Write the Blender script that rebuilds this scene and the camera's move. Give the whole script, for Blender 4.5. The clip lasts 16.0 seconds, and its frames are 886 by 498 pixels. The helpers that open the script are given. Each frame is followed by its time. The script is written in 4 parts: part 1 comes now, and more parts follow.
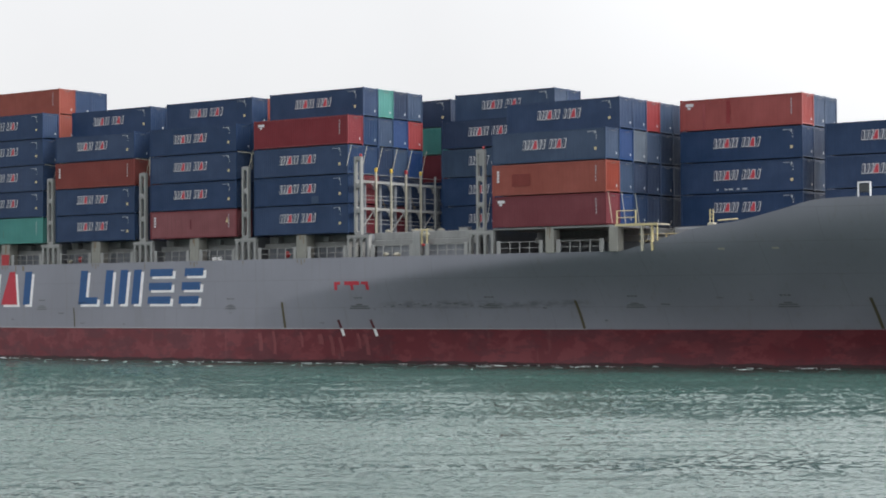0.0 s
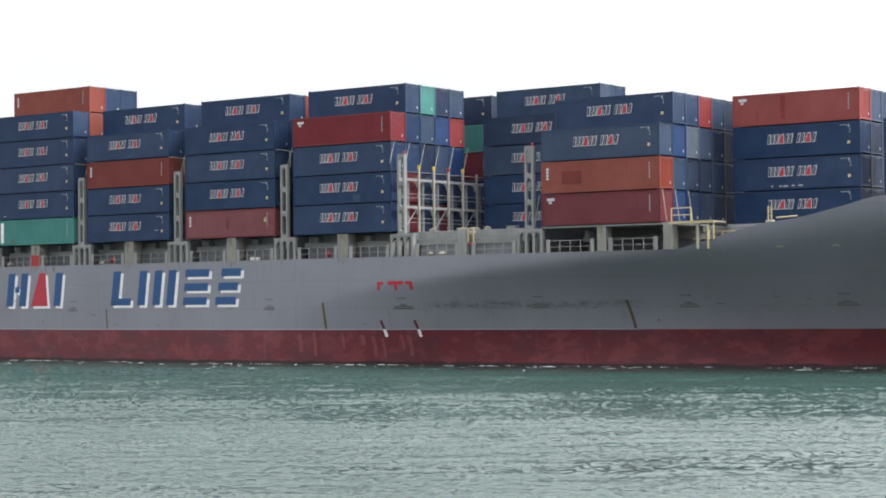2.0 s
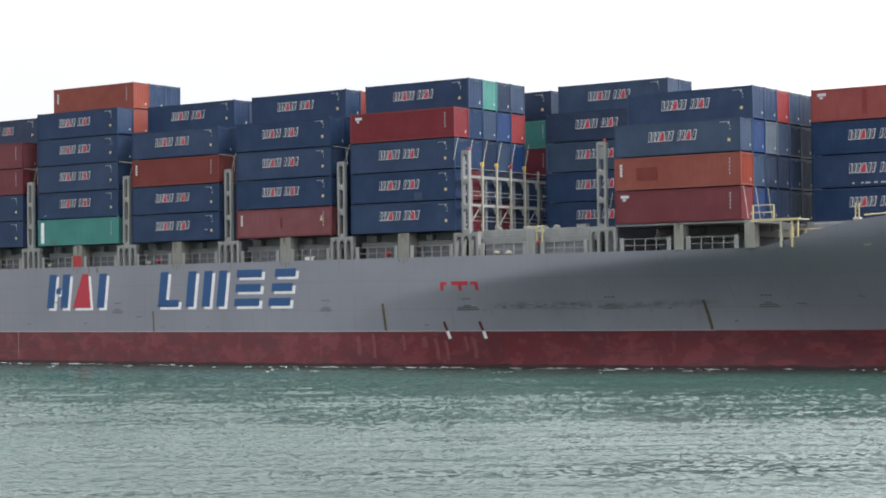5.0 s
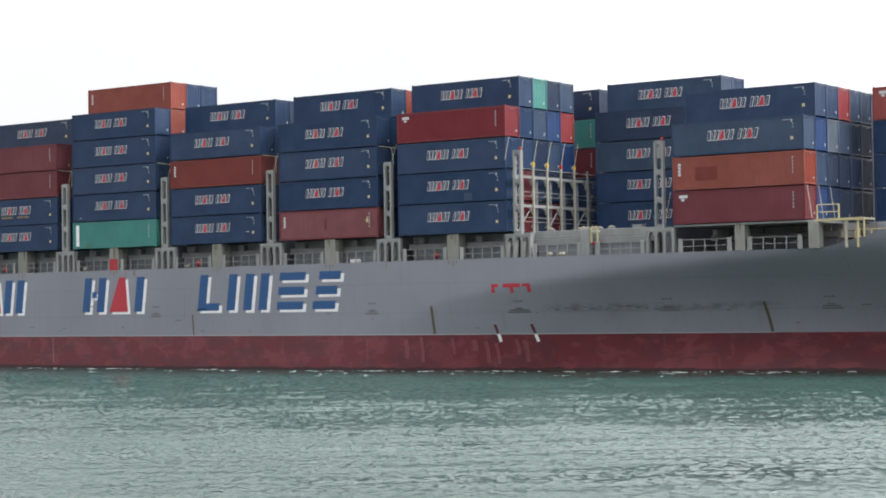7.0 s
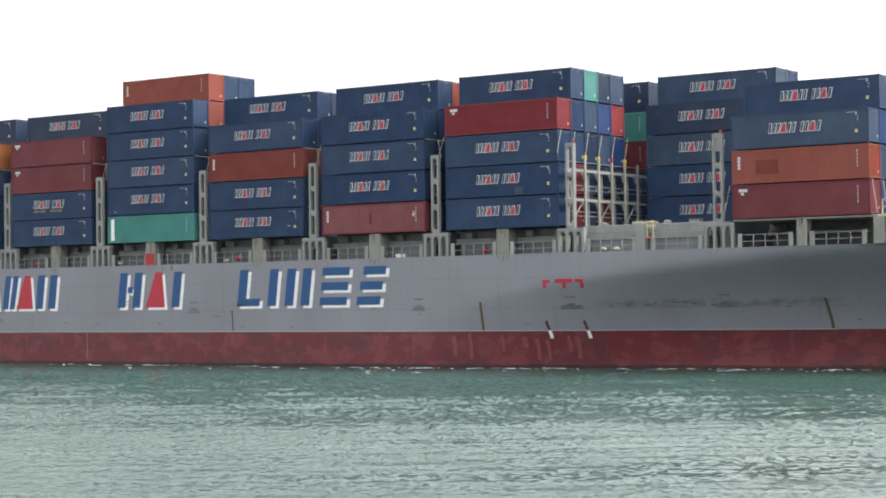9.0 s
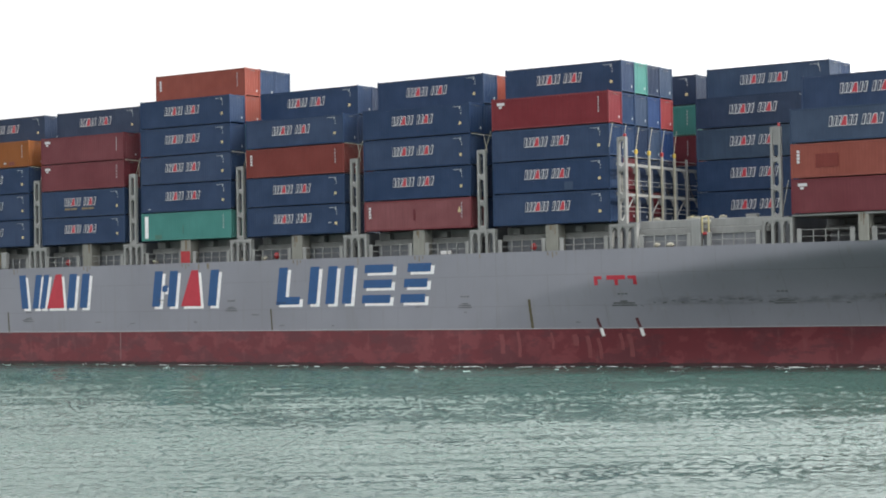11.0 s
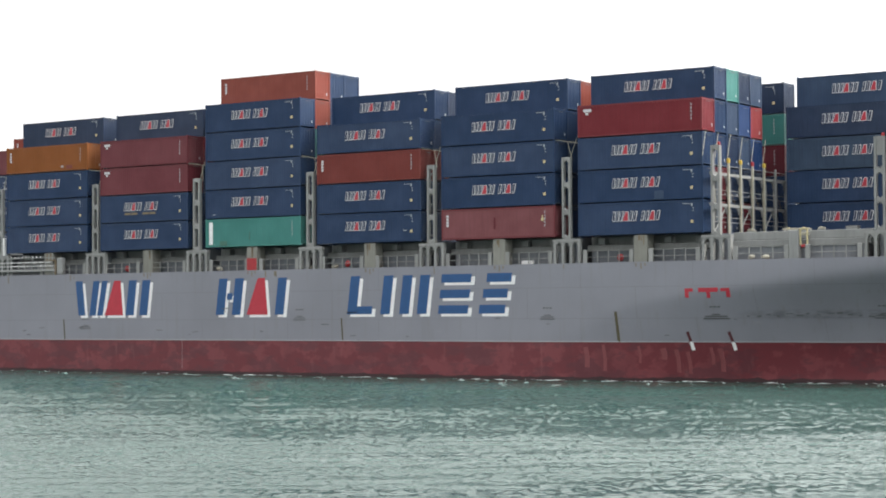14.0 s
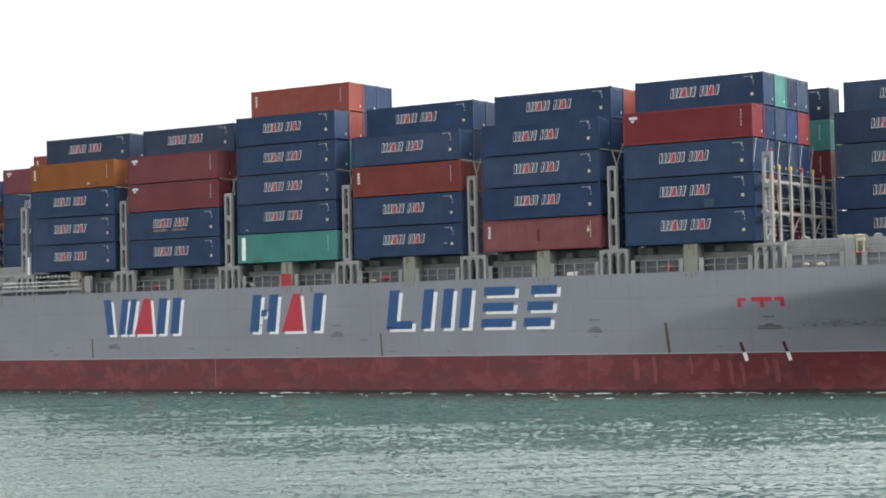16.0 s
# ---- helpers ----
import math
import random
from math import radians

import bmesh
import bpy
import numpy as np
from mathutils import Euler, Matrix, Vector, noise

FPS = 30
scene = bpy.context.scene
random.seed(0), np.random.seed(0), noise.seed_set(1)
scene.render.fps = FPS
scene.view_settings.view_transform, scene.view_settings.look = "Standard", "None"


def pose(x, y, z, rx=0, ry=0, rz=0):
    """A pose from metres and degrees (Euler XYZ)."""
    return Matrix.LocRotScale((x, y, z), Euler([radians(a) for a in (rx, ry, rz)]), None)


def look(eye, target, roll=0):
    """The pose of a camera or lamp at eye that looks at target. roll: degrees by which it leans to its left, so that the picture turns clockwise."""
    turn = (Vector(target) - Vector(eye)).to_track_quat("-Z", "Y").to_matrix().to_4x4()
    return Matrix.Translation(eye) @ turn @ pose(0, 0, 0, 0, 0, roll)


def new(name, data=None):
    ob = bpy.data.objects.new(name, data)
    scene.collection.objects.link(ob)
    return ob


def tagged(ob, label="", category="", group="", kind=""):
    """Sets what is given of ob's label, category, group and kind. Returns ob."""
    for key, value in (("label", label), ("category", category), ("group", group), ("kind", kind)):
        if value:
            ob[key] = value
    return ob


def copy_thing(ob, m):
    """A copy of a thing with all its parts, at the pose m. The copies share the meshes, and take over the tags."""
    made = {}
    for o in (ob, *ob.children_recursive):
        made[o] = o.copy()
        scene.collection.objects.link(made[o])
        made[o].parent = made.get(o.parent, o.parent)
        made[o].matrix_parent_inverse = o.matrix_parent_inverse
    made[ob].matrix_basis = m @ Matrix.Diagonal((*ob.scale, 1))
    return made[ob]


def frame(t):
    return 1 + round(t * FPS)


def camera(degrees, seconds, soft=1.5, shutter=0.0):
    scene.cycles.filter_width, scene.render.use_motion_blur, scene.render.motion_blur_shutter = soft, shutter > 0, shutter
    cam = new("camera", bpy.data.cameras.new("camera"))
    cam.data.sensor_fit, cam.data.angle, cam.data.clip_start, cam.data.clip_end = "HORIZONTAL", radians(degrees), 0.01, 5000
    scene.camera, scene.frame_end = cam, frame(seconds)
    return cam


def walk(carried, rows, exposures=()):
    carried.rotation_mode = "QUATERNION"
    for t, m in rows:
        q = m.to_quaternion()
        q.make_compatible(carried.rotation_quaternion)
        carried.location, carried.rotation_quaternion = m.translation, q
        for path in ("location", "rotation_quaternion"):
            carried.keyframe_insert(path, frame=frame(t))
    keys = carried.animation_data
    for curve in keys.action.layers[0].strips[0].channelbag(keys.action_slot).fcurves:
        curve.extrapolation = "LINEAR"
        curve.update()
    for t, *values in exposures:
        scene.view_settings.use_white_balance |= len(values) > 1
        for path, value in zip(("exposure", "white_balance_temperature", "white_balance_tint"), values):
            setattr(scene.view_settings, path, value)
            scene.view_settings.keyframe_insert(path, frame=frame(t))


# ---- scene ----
cam = camera(26.24, 16.0, soft=1.9)
EYE = (117.153, -143.838, 6.212)   # a still stand on the shore; only the hold wavers
TURNS = [                      # seconds, yaw, pitch, roll
    (0.0, 36.070, 1.535, 0.352),
    (0.5, 35.909, 1.541, 0.333),
    (1.0, 35.788, 1.522, 0.350),
    (1.5, 35.748, 1.542, 0.448),
    (2.0, 35.745, 1.544, 0.560),
    (2.5, 35.695, 1.568, 0.676),
    (3.0, 35.621, 1.587, 0.698),
    (3.5, 35.486, 1.560, 0.676),
    (4.0, 35.268, 1.513, 0.572),
    (6.5, 34.898, 1.680, 0.859),
    (7.0, 34.861, 1.685, 0.868),
    (7.5, 34.725, 1.645, 0.773),
    (8.0, 34.620, 1.643, 0.686),
    (8.5, 34.604, 1.570, 0.669),
    (9.0, 34.560, 1.578, 0.769),
    (11.5, 34.135, 1.511, 0.953),
    (12.0, 34.105, 1.524, 0.898),
    (12.5, 34.048, 1.603, 0.821),
    (13.0, 34.102, 1.753, 0.544),
    (13.5, 34.089, 1.863, 0.444),
    (14.0, 33.892, 1.877, 0.339),
    (14.5, 33.731, 1.972, 0.365),
    (15.0, 33.656, 2.007, 0.513),
    (15.5, 33.618, 2.088, 0.890),
    (16.0, 33.378, 2.315, 1.173),
]
walk(cam, [(t, pose(*EYE, 90 + pitch, roll, yaw)) for t, yaw, pitch, roll in TURNS],
     [(0.0, -0.38, 6450, 10), (0.5, -0.27, 6450, 10), (1.5, -0.18, 6450, 10), (4.0, -0.18, 6450, 10), (6.5, -0.2, 6450, 9), (7.5, -0.15, 6500, 9), (9.0, 0.0, 6600, 8),
      (11.5, -0.07, 6600, 8), (16.0, -0.07, 6600, 8)])
SHIP_SPEED = (3.1830, 0.1711)      # metres a second, along the keel and a little off the shore

# ---- world, sun ----
world = bpy.data.worlds.new("sky")
scene.world = world
world.use_nodes = True
wt = world.node_tree
wt.nodes.clear()
w_out = wt.nodes.new("ShaderNodeOutputWorld")
w_bg = wt.nodes.new("ShaderNodeBackground")
w_sky = wt.nodes.new("ShaderNodeTexSky")
w_sky.sky_type, w_sky.sun_disc = "NISHITA", False
w_sky.sun_elevation, w_sky.sun_rotation = radians(46.5), radians(54.5)
w_sky.air_density, w_sky.dust_density = 1.0, 4.0
w_sc = wt.nodes.new("ShaderNodeMix")
w_sc.data_type, w_sc.blend_type = "RGBA", "MULTIPLY"
w_sc.inputs[0].default_value = 1.0
w_sc.inputs[7].default_value = (0.1, 0.1, 0.1, 1)
w_mix = wt.nodes.new("ShaderNodeMix")
w_mix.data_type = "RGBA"
w_no = wt.nodes.new("ShaderNodeTexNoise")
w_no.inputs["Scale"].default_value, w_no.inputs["Detail"].default_value = 2.2, 5.0
w_ra = wt.nodes.new("ShaderNodeValToRGB")
w_ra.color_ramp.elements[0].color = (0.957, 0.957, 0.962, 1)
w_ra.color_ramp.elements[1].color = (1.06, 1.062, 1.07, 1)
w_ra.color_ramp.elements[0].position, w_ra.color_ramp.elements[1].position = 0.35, 0.6
w_mix.inputs[0].default_value = 0.9          # cloud cover
wt.links.new(w_sky.outputs[0], w_sc.inputs[6])
wt.links.new(w_sc.outputs[2], w_mix.inputs[6])
wt.links.new(w_no.outputs[0], w_ra.inputs[0])
wt.links.new(w_ra.outputs[0], w_mix.inputs[7])
wt.links.new(w_mix.outputs[2], w_bg.inputs[0])
# a veiled sun: the overcast is brighter overhead, and brightest round the sun beyond the ship
SUN_WAY = Vector((0.56, 0.40, 0.725)).normalized()
w_tc = wt.nodes.new("ShaderNodeTexCoord")
w_xyz = wt.nodes.new("ShaderNodeSeparateXYZ")
w_up = wt.nodes.new("ShaderNodeMapRange")
w_up.inputs["To Min"].default_value, w_up.inputs["To Max"].default_value = 1.11, 2.08
w_dot = wt.nodes.new("ShaderNodeVectorMath")
w_dot.operation = "DOT_PRODUCT"
w_dot.inputs[1].default_value = SUN_WAY
w_halo = wt.nodes.new("ShaderNodeMapRange")
w_halo.interpolation_type = "SMOOTHSTEP"
w_halo.inputs["From Min"].default_value, w_halo.inputs["From Max"].default_value = 0.08, 1.0
w_halo.inputs["To Min"].default_value, w_halo.inputs["To Max"].default_value = 0.0, 3.15
w_sum = wt.nodes.new("ShaderNodeMath")
wt.links.new(w_tc.outputs["Generated"], w_xyz.inputs[0])
wt.links.new(w_tc.outputs["Generated"], w_dot.inputs[0])
wt.links.new(w_xyz.outputs[2], w_up.inputs["Value"])
wt.links.new(w_dot.outputs["Value"], w_halo.inputs["Value"])
wt.links.new(w_up.outputs[0], w_sum.inputs[0])
wt.links.new(w_halo.outputs[0], w_sum.inputs[1])
wt.links.new(w_sum.outputs[0], w_bg.inputs[1])
wt.links.new(w_bg.outputs[0], w_out.inputs[0])

sun_data = bpy.data.lights.new("sun", "SUN")
sun_data.energy, sun_data.angle, sun_data.color = 4.8, radians(15), (1.0, 0.95, 0.88)
sun = new("sun", sun_data)
sun.matrix_world = look(tuple(SUN_WAY * 300), (0, 0, 0))
scene.view_settings.exposure = 0.0


# ---- materials ----
def shader(name, rough=0.5, metal=0.0):
    m = bpy.data.materials.new(name)
    m.use_nodes = True
    n = m.node_tree.nodes
    b = n["Principled BSDF"]
    b.inputs["Roughness"].default_value, b.inputs["Metallic"].default_value = rough, metal
    return m, m.node_tree, b


def add(nt, kind, **inputs):
    n = nt.nodes.new(kind)
    for k, v in inputs.items():
        n.inputs[k.replace("_", " ")].default_value = v
    return n


def coords(nt, scale, where="Object"):
    tc = nt.nodes.new("ShaderNodeTexCoord")
    mp = add(nt, "ShaderNodeMapping", Scale=scale)
    nt.links.new(tc.outputs[where], mp.inputs["Vector"])
    return mp.outputs[0]


def noise_at(nt, scale, detail=4.0, rough=0.55, stretch=(1, 1, 1), own=False):
    """Noise over an object; own: shifted at random, so that no two alike objects wear alike."""
    n = add(nt, "ShaderNodeTexNoise", Scale=scale, Detail=detail, Roughness=rough)
    src = coords(nt, stretch)
    if own:
        info = nt.nodes.new("ShaderNodeObjectInfo")
        far = nt.nodes.new("ShaderNodeVectorMath")
        far.operation = "SCALE"
        far.inputs[0].default_value = (61.0, 37.0, 83.0)
        nt.links.new(info.outputs["Random"], far.inputs["Scale"])
        both = nt.nodes.new("ShaderNodeVectorMath")
        nt.links.new(src, both.inputs[0])
        nt.links.new(far.outputs[0], both.inputs[1])
        src = both.outputs[0]
    nt.links.new(src, n.inputs["Vector"])
    return n.outputs[0]


def ramp(nt, src, a, b, ca=(0, 0, 0, 1), cb=(1, 1, 1, 1)):
    r = nt.nodes.new("ShaderNodeValToRGB")
    r.color_ramp.elements[0].position, r.color_ramp.elements[1].position = a, b
    r.color_ramp.elements[0].color, r.color_ramp.elements[1].color = ca, cb
    nt.links.new(src, r.inputs[0])
    return r.outputs[0]


def blend(nt, fac, a, b):
    m = nt.nodes.new("ShaderNodeMix")
    m.data_type = "RGBA"
    for v, i in ((fac, 0), (a, 6), (b, 7)):
        if isinstance(v, (int, float)):
            m.inputs[i].default_value = v
        elif isinstance(v, tuple):
            m.inputs[i].default_value = (*v[:3], 1)
        else:
            nt.links.new(v, m.inputs[i])
    return m.outputs[2]


def bump(nt, b, src, strength, dist):
    bp = add(nt, "ShaderNodeBump", Strength=strength, Distance=dist)
    nt.links.new(src, bp.inputs["Height"])
    nt.links.new(bp.outputs[0], b.inputs["Normal"])


def scaled(c, k):
    return tuple(min(1.0, v * k) for v in c[:3])


def paint(name, colour, rough=0.5, grime=0.35, rust=0.08):
    """Weathered marine paint: faded patches, run-down streaks, a little rust."""
    m, nt, b = shader(name, rough)
    b.inputs["Specular IOR Level"].default_value = 0.3
    big = ramp(nt, noise_at(nt, 0.4, 5, 0.55, (1, 1, 1), True), 0.35, 0.68)
    streak = ramp(nt, noise_at(nt, 2.2, 4, 0.6, (2.5, 2.5, 0.16), True), 0.45, 0.75)
    col = blend(nt, big, scaled(colour, 0.84), tuple(v * 1.0 + 0.009 for v in colour))
    g = nt.nodes.new("ShaderNodeMath")
    g.operation = "MULTIPLY"
    g.inputs[1].default_value = grime
    nt.links.new(streak, g.inputs[0])
    col = blend(nt, g.outputs[0], col, scaled(colour, 0.62))
    spots = ramp(nt, noise_at(nt, 3.1, 8, 0.7, (1, 1, 0.6), True), 0.66, 0.76)
    r = nt.nodes.new("ShaderNodeMath")
    r.operation = "MULTIPLY"
    r.inputs[1].default_value = rust * 4
    nt.links.new(spots, r.inputs[0])
    col = blend(nt, r.outputs[0], col, (0.16, 0.07, 0.035))
    info = nt.nodes.new("ShaderNodeObjectInfo")
    hsv = nt.nodes.new("ShaderNodeHueSaturation")
    mr = add(nt, "ShaderNodeMapRange", To_Min=0.85, To_Max=1.04)
    nt.links.new(info.outputs["Random"], mr.inputs[0])
    nt.links.new(mr.outputs[0], hsv.inputs["Value"])
    fade = add(nt, "ShaderNodeMapRange", To_Min=1.16, To_Max=0.98)
    nt.links.new(info.outputs["Random"], fade.inputs[0])
    nt.links.new(fade.outputs[0], hsv.inputs["Saturation"])
    nt.links.new(col, hsv.inputs["Color"])
    nt.links.new(hsv.outputs[0], b.inputs["Base Color"])
    bump(nt, b, noise_at(nt, 9, 4), 0.12, 0.02)
    return m


def plain(name, colour, rough=0.5):
    m, nt, b = shader(name, rough)
    n = ramp(nt, noise_at(nt, 1.7, 5), 0.3, 0.75)
    nt.links.new(blend(nt, n, scaled(colour, 0.82), colour), b.inputs["Base Color"])
    return m


def hull_paint():
    """Grey shell_plating with plate seams, scuffs and rust runs."""
    m, nt, b = shader("hull_grey", 0.45)
    b.inputs["Specular IOR Level"].default_value = 0.3
    base = (0.197, 0.203, 0.235)
    big = ramp(nt, noise_at(nt, 0.12, 5), 0.35, 0.7)
    col = blend(nt, big, scaled(base, 0.93), scaled(base, 1.06))
    runs = ramp(nt, noise_at(nt, 1.3, 5, 0.6, (1.6, 1, 0.09)), 0.56, 0.8)
    fac = nt.nodes.new("ShaderNodeMath")
    fac.operation = "MULTIPLY"
    fac.inputs[1].default_value = 0.4
    nt.links.new(runs, fac.inputs[0])
    col = blend(nt, fac.outputs[0], col, (0.15, 0.144, 0.134))
    scuff = ramp(nt, noise_at(nt, 0.9, 7, 0.7, (0.35, 1, 2.2)), 0.62, 0.72)
    f2 = nt.nodes.new("ShaderNodeMath")
    f2.operation = "MULTIPLY"
    f2.inputs[1].default_value = 0.3
    nt.links.new(scuff, f2.inputs[0])
    col = blend(nt, f2.outputs[0], col, (0.245, 0.25, 0.26))
    # a dark smudged band where fenders have rubbed
    band_tc = nt.nodes.new("ShaderNodeTexCoord")
    band_xyz = nt.nodes.new("ShaderNodeSeparateXYZ")
    nt.links.new(band_tc.outputs["Object"], band_xyz.inputs[0])
    smudge = ramp(nt, noise_at(nt, 0.9, 6, 0.65, (0.8, 1, 2.6)), 0.42, 0.62)
    for axis, lo, hi, soft in ((2, 5.3, 6.25, 0.3), (0, 3.5, 27.0, 3.0)):
        for edge, way in ((lo, 1), (hi, -1)):
            e = add(nt, "ShaderNodeMapRange", From_Min=edge, From_Max=edge + way * soft)
            nt.links.new(band_xyz.outputs[axis], e.inputs[0])
            p = nt.nodes.new("ShaderNodeMath")
            p.operation = "MULTIPLY"
            nt.links.new(smudge, p.inputs[0])
            nt.links.new(e.outputs[0], p.inputs[1])
            smudge = p.outputs[0]
    part_of = nt.nodes.new("ShaderNodeMath")
    part_of.operation = "MULTIPLY"
    part_of.inputs[1].default_value = 0.6
    nt.links.new(smudge, part_of.inputs[0])
    col = blend(nt, part_of.outputs[0], col, (0.085, 0.085, 0.1))
    # shell plating: weld seams, slightly quilted between the frames
    br = add(nt, "ShaderNodeTexBrick", Scale=1.0, Mortar_Size=0.022, Brick_Width=11.0, Row_Height=2.75)
    tc = nt.nodes.new("ShaderNodeTexCoord")
    sw = nt.nodes.new("ShaderNodeSeparateXYZ")
    cb = nt.nodes.new("ShaderNodeCombineXYZ")
    nt.links.new(tc.outputs["Object"], sw.inputs[0])
    nt.links.new(sw.outputs[0], cb.inputs[0])
    nt.links.new(sw.outputs[2], cb.inputs[1])
    nt.links.new(cb.outputs[0], br.inputs["Vector"])
    br.inputs["Color1"].default_value = br.inputs["Color2"].default_value = (0.5, 0.5, 0.5, 1)
    br.inputs["Mortar"].default_value = (0.2, 0.2, 0.2, 1)
    nz = noise_at(nt, 0.5, 3, 0.5, (1, 1, 0.6))
    sf = nt.nodes.new("ShaderNodeMath")
    sf.operation = "MULTIPLY"
    sf.inputs[1].default_value = 0.28
    nt.links.new(br.outputs["Fac"], sf.inputs[0])
    nt.links.new(blend(nt, sf.outputs[0], col, (0.075, 0.075, 0.08)), b.inputs["Base Color"])
    nt.links.new(blend(nt, 0.5, br.outputs[0], nz), (h := add(nt, "ShaderNodeBump", Strength=0.25, Distance=0.05)).inputs["Height"])
    nt.links.new(h.outputs[0], b.inputs["Normal"])
    return m


def boot_paint():
    """Red antifouling with pale scraped blotches."""
    m, nt, b = shader("boot_red", 0.55)
    red = (0.112, 0.0172, 0.0240)
    blot = ramp(nt, noise_at(nt, 0.55, 8, 0.62, (0.7, 1, 0.9)), 0.485, 0.535)
    f0 = nt.nodes.new("ShaderNodeMath")
    f0.operation = "MULTIPLY"
    f0.inputs[1].default_value = 0.32
    nt.links.new(blot, f0.inputs[0])
    col = blend(nt, f0.outputs[0], red, (0.215, 0.058, 0.066))
    scum = ramp(nt, noise_at(nt, 0.5, 8, 0.66, (0.5, 1, 1.3)), 0.5, 0.56)
    f3 = nt.nodes.new("ShaderNodeMath")
    f3.operation = "MULTIPLY"
    f3.inputs[1].default_value = 0.6
    nt.links.new(scum, f3.inputs[0])
    col = blend(nt, f3.outputs[0], col, (0.068, 0.019, 0.027))
    dark = ramp(nt, noise_at(nt, 0.3, 5, 0.6), 0.5, 0.7)
    f = nt.nodes.new("ShaderNodeMath")
    f.operation = "MULTIPLY"
    f.inputs[1].default_value = 0.5
    nt.links.new(dark, f.inputs[0])
    col = blend(nt, f.outputs[0], col, (0.07, 0.014, 0.02))
    run = ramp(nt, noise_at(nt, 1.0, 5, 0.6, (1.5, 1, 0.14)), 0.6, 0.75)
    f2 = nt.nodes.new("ShaderNodeMath")
    f2.operation = "MULTIPLY"
    f2.inputs[1].default_value = 0.45
    nt.links.new(run, f2.inputs[0])
    col = blend(nt, f2.outputs[0], col, (0.205, 0.083, 0.087))
    tc = nt.nodes.new("ShaderNodeTexCoord")
    sx = nt.nodes.new("ShaderNodeSeparateXYZ")
    nt.links.new(tc.outputs["Object"], sx.inputs[0])
    wob = nt.nodes.new("ShaderNodeMath")
    wob.operation = "MULTIPLY_ADD"
    wob.inputs[1].default_value = 0.7
    nt.links.new(noise_at(nt, 0.5, 4, 0.6, (1, 1, 0.1)), wob.inputs[0])
    wob.inputs[2].default_value = -0.02
    lt = nt.nodes.new("ShaderNodeMath")
    lt.operation = "LESS_THAN"
    nt.links.new(sx.outputs[2], lt.inputs[0])
    nt.links.new(wob.outputs[0], lt.inputs[1])
    col = blend(nt, lt.outputs[0], col, (0.030, 0.011, 0.014))
    nt.links.new(col, b.inputs["Base Color"])
    bump(nt, b, noise_at(nt, 2.0, 6), 0.2, 0.03)
    return m


def offshore(nt, long=1.0):
    """Places on the sea as metres along the shore and out from it, shrunk along the shore."""
    tc = nt.nodes.new("ShaderNodeTexCoord")
    mp = nt.nodes.new("ShaderNodeMapping")
    mp.vector_type = "TEXTURE"
    mp.inputs["Location"].default_value = (EYE[0], EYE[1], 0)
    mp.inputs["Rotation"].default_value = (0, 0, radians(35))
    mp.inputs["Scale"].default_value = (long, 1, 1)
    nt.links.new(tc.outputs["Object"], mp.inputs["Vector"])
    return mp.outputs[0]


def water_stuff():
    """Green harbour water: ruffled by the wind in the open, smoother in slicks and in the ship's lee."""
    m, nt, b = shader("sea_water", 0.2)
    b.inputs["IOR"].default_value = 1.333
    n = ramp(nt, noise_at(nt, 0.05, 4, 0.6), 0.3, 0.7)
    nt.links.new(blend(nt, n, (0.021, 0.047, 0.0415), (0.027, 0.055, 0.0485)), b.inputs["Base Color"])
    sx = nt.nodes.new("ShaderNodeSeparateXYZ")
    nt.links.new(offshore(nt), sx.inputs[0])
    lee = add(nt, "ShaderNodeMapRange", From_Min=62.0, From_Max=108.0, To_Min=0.225, To_Max=0.17)
    nt.links.new(sx.outputs[1], lee.inputs[0])
    slick = add(nt, "ShaderNodeTexNoise", Scale=0.11, Detail=5.0, Roughness=0.6)
    nt.links.new(offshore(nt, 2.6), slick.inputs["Vector"])
    calm = ramp(nt, slick.outputs[0], 0.52, 0.62)
    mix = nt.nodes.new("ShaderNodeMix")
    nt.links.new(calm, mix.inputs[0])
    nt.links.new(lee.outputs[0], mix.inputs[2])
    mix.inputs[3].default_value = 0.09
    nt.links.new(mix.outputs[0], b.inputs["Roughness"])
    h1 = noise_at(nt, 2.8, 4, 0.6)
    h2 = noise_at(nt, 5.0, 2, 0.5)
    s = nt.nodes.new("ShaderNodeMath")
    s.operation = "MULTIPLY_ADD"
    s.inputs[1].default_value = 0.3
    nt.links.new(h2, s.inputs[0])
    nt.links.new(h1, s.inputs[2])
    bp = add(nt, "ShaderNodeBump", Strength=0.7, Distance=0.022)
    nt.links.new(s.outputs[0], bp.inputs["Height"])
    nt.links.new(bp.outputs[0], b.inputs["Normal"])
    return m


HULL = hull_paint()
BOOT = boot_paint()
SEA = water_stuff()
STEEL = paint("deck_grey", (0.2352, 0.2422, 0.2422), 0.5, 0.5, 0.12)
PALE = paint("lashing_grey", (0.265, 0.270, 0.268), 0.5, 0.45, 0.12)
PILLAR = paint("pillar_grey", (0.222, 0.222, 0.202), 0.6, 0.6, 0.2)
COAMING = paint("coaming_grey", (0.180, 0.196, 0.218), 0.6, 0.5, 0.1)
DECK = paint("deck_paint", (0.16, 0.10, 0.085), 0.7)
YELLOW = plain("safety_yellow", (0.5908, 0.4004, 0.0574))
FADED = plain("faded_yellow", (0.46, 0.40, 0.22))
CREAM = plain("rail_cream", (0.37, 0.355, 0.29))
AMBER = plain("placard_yellow", (0.52, 0.43, 0.24))
